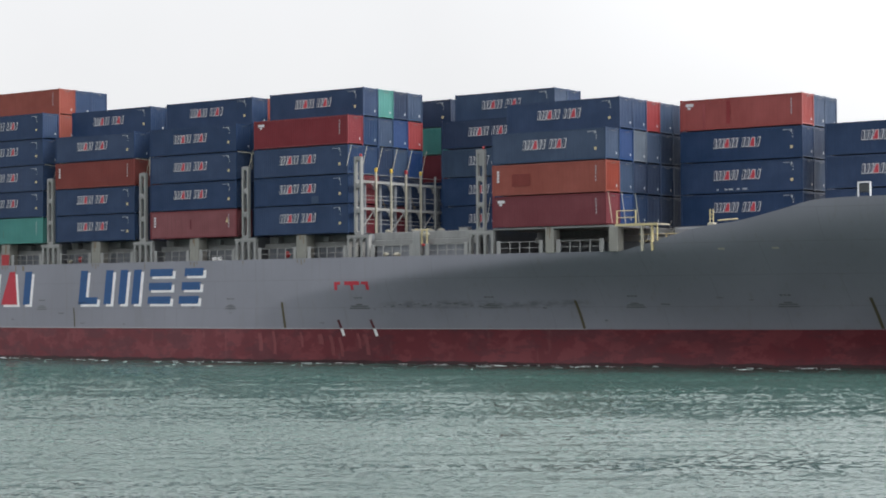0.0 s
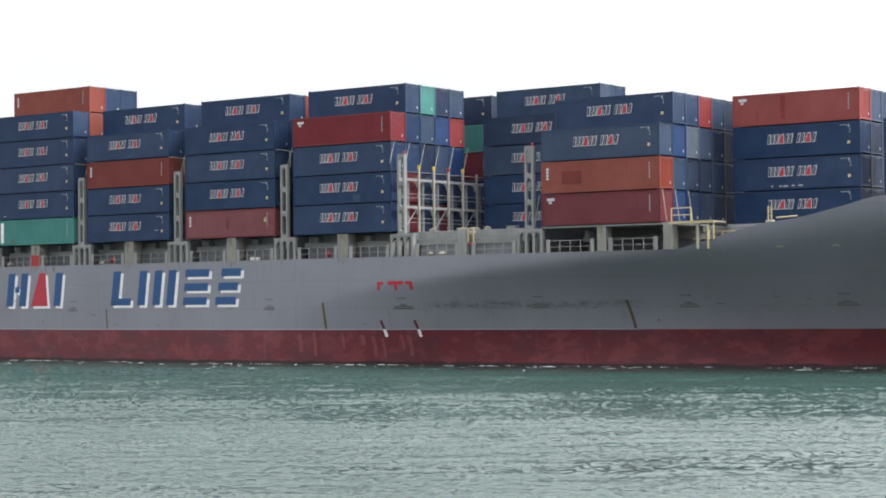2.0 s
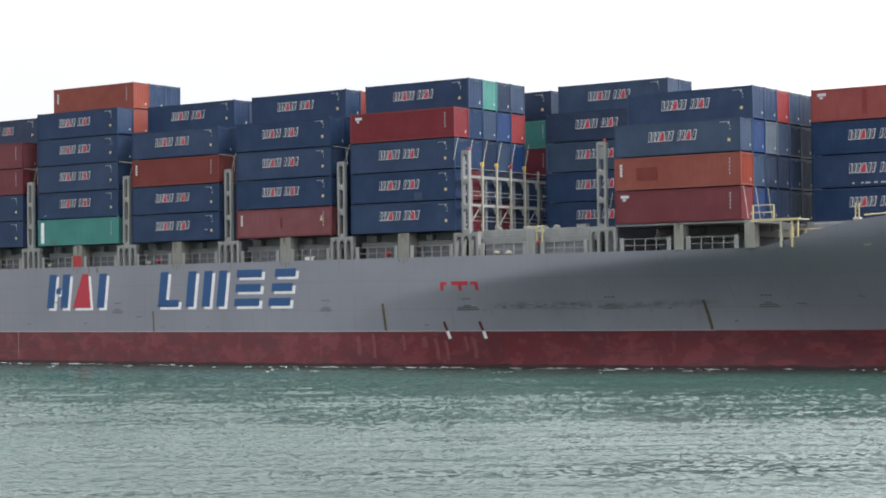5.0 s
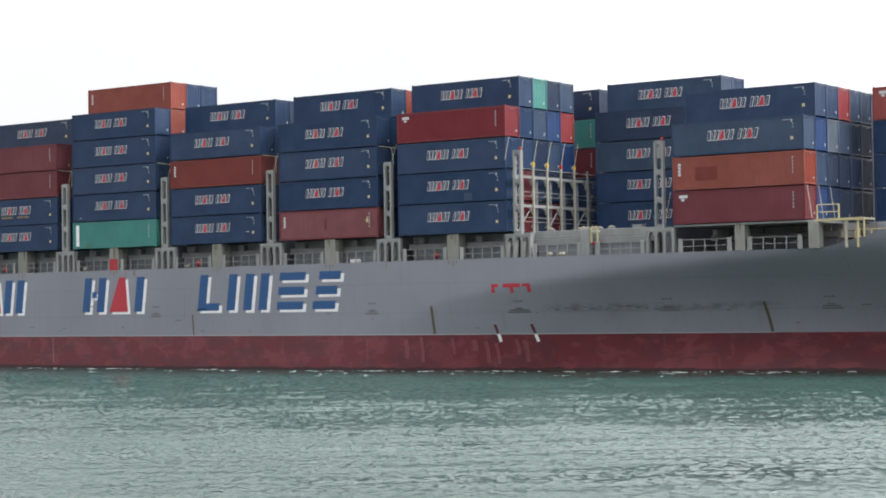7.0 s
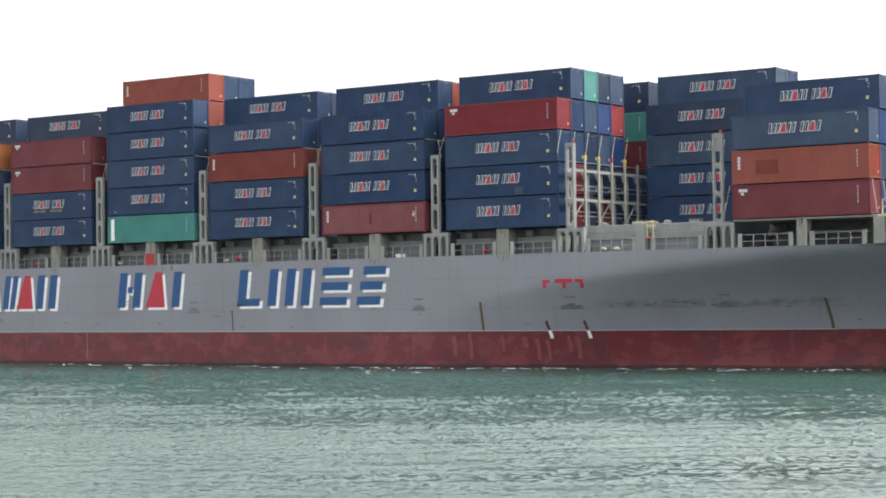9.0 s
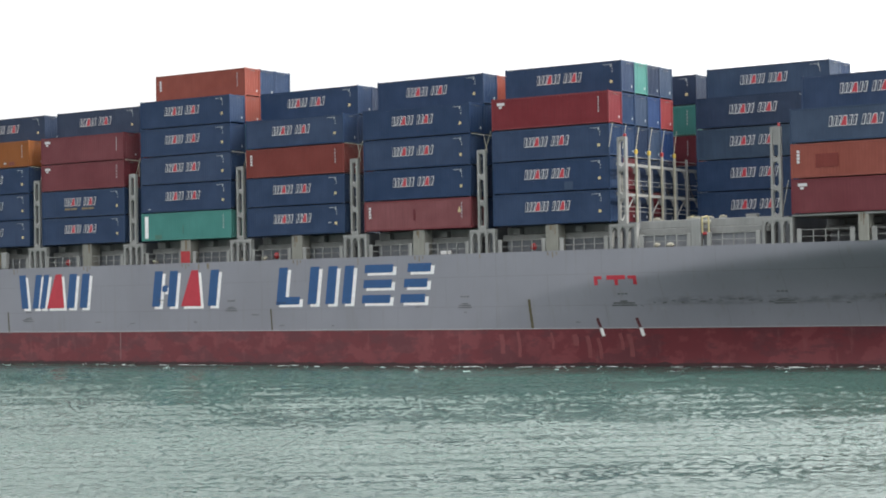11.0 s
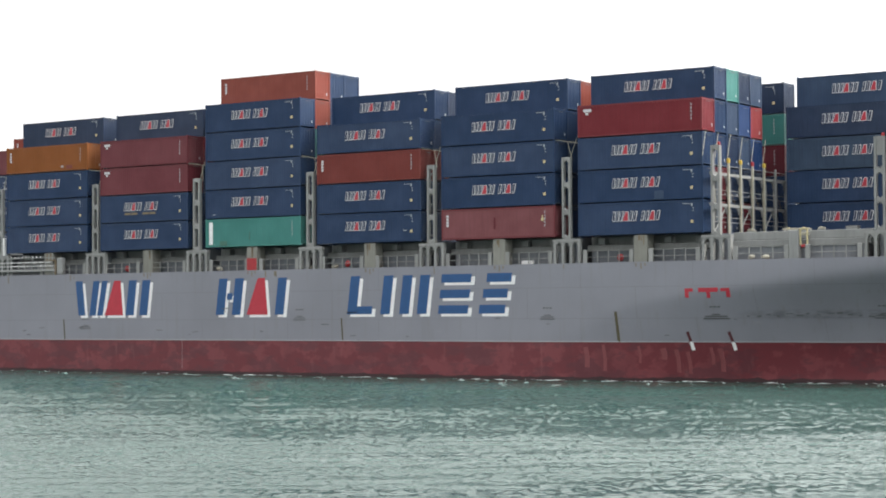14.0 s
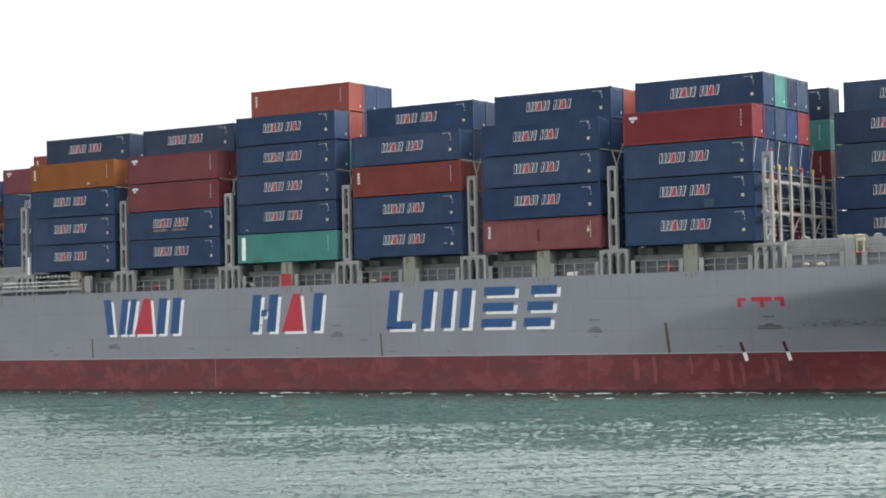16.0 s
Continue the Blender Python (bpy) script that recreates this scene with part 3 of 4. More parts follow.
# hull markings: slanted plain blocks with a white offset shadow
def build_markings():
    z0, z1 = 5.98, 9.62

    def block(pts, material):
        """pts in fractions of the mark's height and in metres along."""
        sl = lambda p: (p[0] + 0.13 * (p[1] - z0), p[1])
        bm = slab(bmesh.new(), [sl(p) for p in pts], -0.03, 0.02)
        shadow = slab(bmesh.new(), [(sl(p)[0] + 0.36, sl(p)[1] - 0.25) for p in pts], -0.012, 0.018)
        m = part("hull_marking", bm, material, ship, "painted block with a white offset shadow")
        part("marking_shadow", shadow, WHITE, m)

    def upright(a, b, c=z0, d=z1, material=MARK_BLUE, lean=0.0):
        block([(a, c), (b, c), (b + lean, d), (a + lean, d)], material)

    # first group
    upright(-72.3, -71.3, lean=-0.9); upright(-70.7, -69.8, lean=0.1); upright(-69.6, -68.8, lean=0.25)
    block([(-68.5, z0), (-65.9, z0), (-66.7, z1), (-67.6, z1)], MARK_RED)
    upright(-65.5, -64.4); upright(-63.6, -62.5)
    # second group
    upright(-53.2, -52.1); upright(-51.1, -50.0); block([(-51.95, 7.5), (-51.25, 7.5), (-51.25, 8.15), (-51.95, 8.15)], MARK_BLUE)
    block([(-49.2, z0), (-46.5, z0), (-47.3, z1), (-48.2, z1)], MARK_RED)
    upright(-45.6, -44.5)
    # third group
    block([(-36.7, z0), (-33.8, z0), (-33.8, z0 + 0.75), (-35.6, z0 + 0.75), (-35.6, z1), (-36.7, z1)], MARK_BLUE)
    upright(-32.8, -31.7)
    upright(-30.6, -29.5); upright(-28.6, -27.5)
    for k in (0, 1, 2):
        upright(-26.2, -22.9, z0 + 1.44 * k, z0 + 1.44 * k + 0.78)
        upright(-21.7 + (0.0, 0.25, 0.5)[k], -18.9 + (0.0, 0.1, 0.35)[k], z0 + 1.44 * k, z0 + 1.44 * k + 0.8)


build_markings()


def shell_strip(name, pts, width, material, label=""):
    """A painted or welded strip that follows the shell from point to point (x, z)."""
    bm = bmesh.new()
    prev = None
    steps = 8
    for (xa, za), (xb, zb) in zip(pts, pts[1:]):
        d = Vector((xb - xa, zb - za)).normalized() * (width / 2)
        for i in range(steps + 1):
            x, z = xa + (xb - xa) * i / steps, za + (zb - za) * i / steps
            row = []
            for s in (-1, 1):
                px, pz = x - s * d.y, z + s * d.x
                row.append(bm.verts.new((px, hull_y(px, pz) - 0.03, pz)))
            if prev:
                bm.faces.new((prev[0], row[0], row[1], prev[1]))
            prev = row
    geom = bmesh.ops.extrude_face_region(bm, geom=list(bm.faces))
    for v in geom["geom"]:
        if isinstance(v, bmesh.types.BMVert):
            v.co.y += 0.025
    bmesh.ops.recalc_face_normals(bm, faces=bm.faces)
    return part(name, bm, material, ship, label)


NOTICES = (-71.3, -42.5, -14.4, 1.8, 16.1, 30.4, 44.3)


def build_shell_details():
    # tug push marks
    shell_strip("tug_mark", [(-0.6, 7.25), (-0.6, 7.77)], 0.34, MARK_RED)
    shell_strip("tug_mark", [(-0.77, 7.9), (-0.02, 7.9)], 0.27, MARK_RED)
    shell_strip("tug_mark", [(0.48, 7.9), (2.3, 7.9)], 0.36, MARK_RED)
    shell_strip("tug_mark", [(1.4, 7.73), (1.4, 7.22)], 0.32, MARK_RED)
    shell_strip("tug_mark", [(2.55, 7.9), (3.37, 7.9)], 0.27, MARK_RED)
    shell_strip("tug_mark", [(3.2, 7.25), (3.2, 7.77)], 0.34, MARK_RED)
    # draught posts
    for x in (-0.88, 2.8):
        shell_strip("draught_mark", [(x + 0.25, 2.75), (x + 0.12, 3.45)], 0.3, WHITE, "white draught mark")
        shell_strip("draught_mark", [(x + 0.1, 3.5), (x - 0.1, 4.25)], 0.26, DARK_RED, "dark red draught mark")
        shell_strip("draught_mark", [(x - 0.22, 4.22), (x + 0.05, 4.3)], 0.16, DARK_RED, "dark red draught mark")
    # streaks down the side
    for x, z in ((-7.5, 6.1), (24.65, 6.1), (51.2, 6.2), (-37.4, 5.6), (-74.5, 5.6)):
        shell_strip("rust_streak", [(x, z), (x + 0.15, 3.5)], 0.26 if x > -10 else 0.14, STREAK, "narrow brown rust run")
    # pale edge where the grey meets the red
    for i in range(30):
        x = -110 + i * 4.5
        shell_strip("paint_line", [(x + k * 0.9, 3.46) for k in range(6)], 0.07, PRINT, "thin pale paint line")
    # pale scrapes where tugs have pushed
    for x, z0, z1, w in ((-10.6, 3.0, 1.2, 0.45), (-8.9, 3.2, 0.9, 0.3), (-5.6, 3.1, 1.6, 0.22), (-3.4, 2.9, 1.9, 0.5), (-2.2, 2.8, 0.8, 0.35), (-1.2, 2.6, 0.7, 0.3), (0.9, 3.0, 1.5, 0.28), (1.7, 2.9, 0.9, 0.4)):
        shell_strip("scrape_mark", [(x, z0), (x + 0.12, (z0 + z1) / 2), (x + 0.05, z1)], w, SCRAPE, "pale scrape in the red paint")
    # brown drips from the deck edge
    r = random.Random(11)
    for _ in range(10):
        x = r.uniform(-92, 8)
        z = top_z(x) - 0.12
        shell_strip("rust_streak", [(x, z), (x + 0.03, z - r.uniform(0.25, 0.85))], r.uniform(0.06, 0.16), BLEED, "narrow brown rust run")
    # scrapes and dabs on the plating
    for _ in range(26):
        x, z = r.uniform(-90, 45), r.uniform(3.7, 6.6)
        shell_strip("scuff_mark", [(x, z), (x + r.uniform(0.15, 0.9), z + r.uniform(-0.05, 0.05))], r.uniform(0.05, 0.12), FAINT, "small dark scrape")
    # small unreadable notices
    for x in NOTICES:
        k = 1.55 if 0 < x < 5 else 1.25 if x > 0 else 1.0
        low = 0.85 if x < -60 else 0.0
        for dz, w in ((0.0, 1.5 * k), (0.2, 1.3 * k), (0.36, 0.7)):
            shell_strip("notice_bar", [(x - w / 2, 5.45 - low + dz), (x + w / 2, 5.45 - low + dz)], 0.08 * k, FAINT, "small faint notice line")
        for dx in (-0.35, 0.0, 0.35):
            shell_strip("notice_bar", [(x + dx - 0.12, 6.45 - low), (x + dx + 0.12, 6.45 - low)], 0.12, FAINT, "small faint notice line")


build_shell_details()


def build_fittings():
    # yellow access platform at the fore end of the cargo
    plat = part("access_platform", boxes((31.0, 35.2, 0.3, 2.6, 12.66, 12.78)), CREAM, ship, "pale access platform with yellow rails")
    for x in (31.1, 33.0):
        part("platform_post", boxes((x - 0.05, x + 0.05, 0.35, 0.45, 12.78, 13.95)), FADED, plat)
    for z in (13.35, 13.95):
        part("platform_rail", bar(bmesh.new(), (31.1, 0.4, z), (33.0, 0.4, z), 0.038), FADED, plat)
    for x, w in ((33.6, 0.09), (34.6, 0.07)):
        part("platform_leg", boxes((x - w, x + w, 0.35, 0.6, 10.4, 12.66)), FADED if w < 0.08 else CREAM, plat)
    for x in (33.6, 35.0, 36.4):
        part("platform_post", boxes((x - 0.05, x + 0.05, 2.2, 2.3, 10.4, 11.95)), FADED, plat)
    for z in (11.3, 11.9):
        part("platform_rail", bar(bmesh.new(), (32.2, 2.25, z), (36.4, 2.25, z), 0.038), FADED, plat)
    part("platform_edge", boxes((31.0, 35.25, 0.24, 0.296, 12.6, 12.8)), FADED, plat)
    part("platform_post", boxes((35.1, 35.2, 0.35, 0.45, 11.2, 12.66)), FADED, plat)
    for y in (0.1, 2.4, 4.8):
        part("lashing_rod", bar(bmesh.new(), (30.4, y, 15.7), (30.75, y + 0.1, 12.9), 0.035), CREAM, plat)
    part("breakwater", boxes((34.8, 45.8, 4.2, 28.0, 10.4, 12.45), bevel=0.06), COAMING, ship, "low grey steel breakwater")
    # small ladder stand above the bow sheer
    st = part("ladder_stand", boxes((39.7, 40.3, 1.0, 1.6, 12.3, 12.7), bevel=0.04), CREAM, ship, "pale stand with a yellow ladder")
    for x in (39.85, 40.15):
        part("ladder_stile", boxes((x - 0.04, x + 0.04, 1.2, 1.28, 12.7, 13.85)), FADED, st)
    for z in (13.0, 13.35, 13.7):
        part("ladder_rung", boxes((39.85, 40.15, 1.2, 1.28, z, z + 0.06)), FADED, st)
    part("sheer_rail", bar(bmesh.new(), (40.6, 1.2, 12.85), (42.4, 1.4, 12.95), 0.06), FADED, ship)
    # pale frame with a dark box on the bow bulwark
    fr = part("bulwark_frame", boxes((52.85, 52.95, 2.4, 2.55, 14.4, 15.72), (53.9, 54.0, 2.4, 2.55, 14.4, 15.72), (52.95, 53.9, 2.4, 2.55, 15.62, 15.72)), WHITE, ship, "white pipe frame")
    part("box", boxes((52.97, 53.88, 2.45, 2.9, 14.85, 15.58), bevel=0.04), DARK, fr)
    for x in (40.6, 45.2):
        shell_strip("shell_fitting", [(x - 0.28, 10.45), (x + 0.28, 10.45)], 0.16, CREAM, "small pale fitting")
    # deck gear along the side
    part("locker", boxes((-17.4, -16.3, 0.5, 0.9, 10.4, 10.75), bevel=0.04), WHITE, ship, "low white deck locker")
    for x in (-7.4, -37.2, -66.0):
        bm = bmesh.new()
        bmesh.ops.create_uvsphere(bm, u_segments=12, v_segments=8, radius=0.33)
        for v in bm.verts:
            v.co = Vector((x + v.co.x, 0.8 + v.co.y * 0.6, 10.85 + v.co.z))
        part("hose_reel", bm, REDP, ship, "round red hose reel cover")
    for x, y in ((-38.6, 0.6), (-41.8, 0.6), (5.1, 0.7), (6.5, 0.7), (-53.2, 0.6)):
        bm = bmesh.new()
        bmesh.ops.create_icosphere(bm, subdivisions=2, radius=0.42)
        for v in bm.verts:
            v.co *= 0.8 + 0.35 * noise.noise(v.co * 2.3 + Vector((x, y, 0)))
            v.co.z *= 0.6
            v.co += Vector((x, y, 10.62))
        part("rope_coil", bm, CREAM, ship, "pale heap of mooring rope")
    ws = part("deck_hoist", boxes((10.6, 11.5, 0.3, 0.7, 12.3, 12.6), bevel=0.06), CREAM, ship, "small yellow and red deck hoist")
    ws.matrix_basis = pose(-1.1, 0, 0)
    part("hoist_frame", boxes((10.75, 10.88, 0.25, 0.4, 11.5, 12.9), (11.35, 11.48, 0.25, 0.4, 11.5, 12.9), (10.75, 11.48, 0.25, 0.4, 12.78, 12.9), bevel=0.03), FADED, ws)
    part("hoist_drum", boxes((10.85, 11.6, 0.2, 0.5, 11.3, 11.55), bevel=0.06), REDP, ws)
    part("white_cabinet", boxes((-84.0, -83.7, 0.1, 0.5, 12.6, 14.5), bevel=0.03), WHITE, ship, "narrow white cabinet")
    # rust bleeding from the pillar feet
    for x in (-5.05, -19.55, -34.1, -48.6, -62.55):
        for dx, h in ((-0.4, 0.3), (0.1, 0.5), (0.5, 0.25)):
            shell_strip("rust_bleed", [(x + dx, 10.3), (x + dx + 0.02, 10.3 - h)], 0.12, BLEED, "short rust bleed")
    shell_strip("weld_seam", [(-57.7, 0.6), (-57.7, 3.4)], 0.04, SEAM, "pale vertical weld seam")
    r = random.Random(4)
    for i in range(14):
        x = 4.5 + 0.85 * i
        z = 5.75 + r.uniform(-0.16, 0.12)
        shell_strip("scuff_mark", [(x, z), (x + r.uniform(0.2, 0.7), z + r.uniform(-0.05, 0.05))], r.uniform(0.06, 0.16), FAINT, "dark fender scuff")
    # stowed boarding ladder abaft the first bay
    lad = part("boarding_ladder", boxes((-88.2, -75.8, -0.1, 0.12, 10.75, 11.0), bevel=0.03), PALE, ship, "pale stowed boarding ladder")
    for z in (11.35, 11.75):
        part("ladder_rail", bar(bmesh.new(), (-87.7, 0.0, z), (-76.2, 0.0, z), 0.04), WHITE, lad)
    part("ladder_tray", boxes((-88.0, -76.0, 0.2, 0.5, 10.4, 10.72), bevel=0.03), DARK, lad, "dark tray under the ladder")
    part("davit", boxes((-75.9, -75.7, -0.05, 0.2, 10.4, 12.0), (-76.6, -75.7, -0.05, 0.2, 11.85, 12.0), bevel=0.03), RUST, lad, "rusty brown davit")
    for i in range(9):
        x = -82.6 + 0.55 * i
        part("tread_clip", boxes((x, x + 0.16, 0.02, 0.1, 12.28, 12.42), bevel=0.02), WHITE, lad)
    part("ladder_boom", bar(bmesh.new(), (-83.0, 0.12, 12.22), (-76.0, 0.12, 12.22), 0.06), STEEL, lad)
    for x in (-82.6, -79.3, -76.3):
        part("boom_crutch", boxes((x - 0.06, x + 0.06, 0.08, 0.2, 11.0, 12.2)), STEEL, lad)
    pm = None
    for i in range(12):
        x = -87.6 + i * 1.03
        if pm is None:
            pm = part("baluster", boxes((-0.04, 0.04, -0.04, 0.04, 11.0, 11.78)), PALE, lad)
            pm.matrix_basis = pose(x, 0, 0)
        else:
            again(pm, pose(x, 0, 0))
    part("ladder_winch", boxes((-75.6, -74.8, 0.0, 0.6, 10.4, 12.2), bevel=0.08), STEEL, lad)


build_fittings()


def build_loose_gear():
    """Lashing gear and lockers left on the open hatch cover."""
    r = random.Random(21)
    top = BASE - 0.018
    for x, y, length in ((7.6, 1.45, 1.5), (9.0, 1.5, 1.2), (4.4, 1.4, 0.9), (10.7, 1.45, 0.8)):
        pile = empty_thing("lashing_gear", "small heap of pale lashing rods on the hatch cover", "lashing gear", "gear on the hatch cover")
        for i in range(5):
            z = 0.05 + 0.075 * (i // 2)
            y0 = 0.05 + 0.11 * (i % 2) + r.uniform(0, 0.03)
            part("rod", bar(bmesh.new(), (r.uniform(0, 0.15), y0, z), (length - r.uniform(0, 0.2), y0 + r.uniform(-0.03, 0.03), z), 0.042), CREAM if i % 3 else PALE, pile)
        part("fitting", boxes((length * 0.3, length * 0.3 + 0.22, 0.0, 0.2, 0.17, 0.3), bevel=0.03), FADED if length > 1 else CREAM, pile, "yellowed twistlock bin" if length > 1 else "pale twistlock bin")
        sails(pile, x, y, top)
    locker = empty_thing("deck_box", "grey steel deck box on the hatch cover", "deck box", "gear on the hatch cover")
    part("body", boxes((0, 1.0, 0, 0.6, 0, 0.22), bevel=0.03), PALE, locker)
    part("lid", boxes((-0.04, 1.04, -0.04, 0.64, 0.224, 0.29), bevel=0.02), STEEL, locker)
    sails(locker, 13.2, 1.5, top)


build_loose_gear()


def build_foam():
    """Broken white water where the side meets the sea."""
    r = random.Random(3)
    bm = bmesh.new()
    for _ in range(190):
        x = r.uniform(-92, 60)
        if r.random() < 0.35:
            x = r.uniform(-25, 30)
        off = abs(r.gauss(0, 1.2 if r.random() < 0.6 else 6.0)) + 0.2
        cx, cy = x, hull_y(x, 0.0) - off
        n = r.randint(6, 9)
        lx, ly = 0.08 + 0.85 * r.random() ** 2.2, r.uniform(0.04, 0.16)
        vs = []
        for k in range(n):
            a = 2 * math.pi * k / n
            q = r.uniform(0.6, 1.2)
            vs.append(bm.verts.new((cx + lx * q * math.cos(a), cy + ly * q * math.sin(a), 0.03 + r.uniform(0, 0.04))))
        top = bm.verts.new((cx, cy, 0.05 + r.uniform(0, 0.05)))
        for k in range(n):
            bm.faces.new((vs[k], vs[(k + 1) % n], top))
    me = bpy.data.meshes.new("foam")
    bm.to_mesh(me)
    bm.free()
    me.materials.append(FOAM)
    return sails(tagged(new("foam", me), "broken white foam flecks along the waterline", "foam", kind="stuff"))


build_foam()


# ---- containers ----
def corrugated(length, height, period, depth, along="x"):
    bm = bmesh.new()
    n = max(1, int(round(length / period)))
    p = length / n
    prof = []
    for i in range(n):
        for f, d in ((0.0, 0), (0.26, 0), (0.5, 1), (0.76, 1)):
            prof.append(((i + f) * p, d * depth))
    prof.append((length, 0))
    prev = None
    for s, d in prof:
        lo = (s, d, 0) if along == "x" else (-d, s, 0)
        row = (bm.verts.new(lo), bm.verts.new((lo[0], lo[1], height)))
        if prev:
            bm.faces.new((prev[0], row[0], row[1], prev[1]))
        prev = row
    return bm


def shared(fn):
    cache = {}

    def get(*key):
        if key not in cache:
            cache[key] = fn(*key)
        return cache[key]
    return get


def mesh_of(name, bm, mats):
    me = bpy.data.meshes.new(name)
    bm.to_mesh(me)
    bm.free()
    for m in mats:
        me.materials.append(m)
    return me


def logo_mesh():
    """Two slanted white grounds with dark and red bars on them."""
    bm = bmesh.new()
    sl = lambda x, z: (x + 0.22 * z, z)

    def q(x0, x1, z0, z1, y, mat):
        slab(bm, [sl(x0, z0), sl(x1, z0), sl(x1, z1), sl(x0, z1)], y, 0.004, mat)
    for x0, x1, lean in ((0.0, 0.3, -0.1), (0.36, 0.62, 0.0), (0.68, 0.95, 0.06), (1.66, 1.94, 0), (2.06, 2.34, 0), (2.8, 3.08, 0), (3.22, 3.5, 0), (4.26, 4.56, 0)):
        slab(bm, [sl(x0, 0), sl(x1, 0), sl(x1 + lean, 0.86), sl(x0 + lean, 0.86)], -0.006, 0.004, 0)
        slab(bm, [sl(x0 + 0.035, 0.06), sl(x1 - 0.075, 0.06), sl(x1 + lean - 0.075, 0.80), sl(x0 + lean + 0.035, 0.80)], -0.012, 0.004, 1)
    for x0 in (0.98, 3.54):
        slab(bm, [sl(x0, 0), sl(x0 + 0.64, 0), sl(x0 + 0.46, 0.86), sl(x0 + 0.14, 0.86)], -0.006, 0.004, 0)
        slab(bm, [sl(x0 + 0.05, 0.05), sl(x0 + 0.57, 0.05), sl(x0 + 0.41, 0.80), sl(x0 + 0.19, 0.80)], -0.012, 0.004, 2)
    return mesh_of("logo_panel", bm, [LOGO_WHITE, INK, MARK_RED])


def code_mesh(style):
    if style == "line":
        rows = [(10.3, 11.0, 2.50, 2.55), (11.05, 11.2, 2.3, 2.56), (11.2, 11.3, 2.1, 2.2), (11.2, 11.3, 1.85, 1.95)]
    elif style == "column":
        rows = [(11.1, 11.2, 1.0 + 0.3 * i, 1.2 + 0.3 * i) for i in range(5)] + [(0.55, 0.8, 1.25 + 0.28 * i, 1.47 + 0.28 * i) for i in range(4)]
    else:
        rows = [(0.6, 1.4, 2.25, 2.5), (0.8, 1.1, 2.0, 2.2)] + [(11.1, 11.2, 1.0 + 0.3 * i, 1.2 + 0.3 * i) for i in range(5)]
    return [mesh_of("code_marking", slab(bmesh.new(), [(a, c), (b, c), (b, d), (a, d)], -0.006, 0.004), [LOGO_WHITE if a < 2 else PRINT]) for a, b, c, d in rows]


def placard_mesh():
    bm = slab(bmesh.new(), [(11.0, 0.87), (11.26, 0.87), (11.26, 1.13), (11.0, 1.13)], -0.008, 0.006)
    return mesh_of("placard", bm, [AMBER])


def end_mark_mesh():
    return [mesh_of("end_marking", boxes((LENGTH + 0.002, LENGTH + 0.008, *r)), [m]) for r, m in (((1.75, 1.92, 0.5, 0.72), PRINT), ((0.9, 1.6, 2.585, 2.63), FAINT))]


LOGO, PLACARD, END_MARK = logo_mesh(), placard_mesh(), end_mark_mesh()
CODES = {s: code_mesh(s) for s in ("line", "column", "corner")}


@shared
def box_meshes(colour):
    mat = BOX_PAINT[colour]
    L, W, H = LENGTH, WIDTH, HEIGHT
    bm = bmesh.new()
    p = 0.14
    for x in (0, L - p):
        for y in (0, W - p):
            box(bm, x, x + p, y, y + p, 0.12, H - 0.12)
    for y in (0.01, W - 0.11):
        box(bm, p, L - p, y + (0.02 if y < 1 else -0.02), y + (0.12 if y < 1 else 0.08), 0.05, 0.19)
        box(bm, p, L - p, y, y + 0.1, H - 0.16, H - 0.025)
    for x in (0.01, L - 0.13):
        box(bm, x, x + 0.12, p, W - p, 0.1, 0.22)
        box(bm, x, x + 0.12, p, W - p, H - 0.16, H - 0.02)
    box(bm, 0.13, L - 0.13, 0.11, W - 0.11, 0.1, 0.14)
    frame_me = mesh_of("frame", bm, [mat])
    side = mesh_of("side_panel", corrugated(L - 2 * p, H - 0.32, 0.28, 0.012), [mat])
    end = mesh_of("end_panel", corrugated(W - 2 * p, H - 0.34, 0.25, 0.04, "y"), [mat])
    roof = corrugated(L - 0.28, W - 0.24, 0.21, 0.02)
    bmesh.ops.rotate(roof, verts=roof.verts, matrix=Matrix.Rotation(radians(-90), 3, "X"))
    roof_me = mesh_of("roof_panel", roof, [mat])
    bm = boxes((0.0, 0.05, 0.01, W / 2 - p - 0.01, 0.2, H - 0.2), bevel=0.008)
    for y in (0.25, 0.8):
        bar(bm, (-0.03, y, 0.22), (-0.03, y, H - 0.22), 0.02)
    door = mesh_of("door", bm, [mat])
    rod = bmesh.new()
    bar(rod, (0, 0, 0.16), (0, 0, HEIGHT - 0.16), 0.022)
    box(rod, -0.02, 0.02, -0.18, 0.0, 1.15, 1.2)
    rod_me = mesh_of("lock_rod", rod, [STEEL])
    bm = boxes((-0.09, 0.09, -0.085, 0.085, -0.06, 0.06), (-0.04, 0.04, -0.04, 0.04, 0.06, 0.105), bevel=0.012)
    cast = mesh_of("corner_casting", bm, [mat])
    return dict(frame=frame_me, side=side, end=end, roof=roof_me, door=door, rod=rod_me, cast=cast)


NAMES = {"blue": "dark blue", "navy": "deep navy blue", "cobalt": "bright cobalt blue", "steel": "faded steel blue", "maroon": "dull maroon", "red": "red", "crimson": "dark crimson", "brown": "brick red",
         "orange": "orange", "amber": "amber orange", "teal": "teal green", "rose": "faded rose red", "grey": "pale grey blue", "slate": "weathered slate blue", "scarlet": "orange red"}


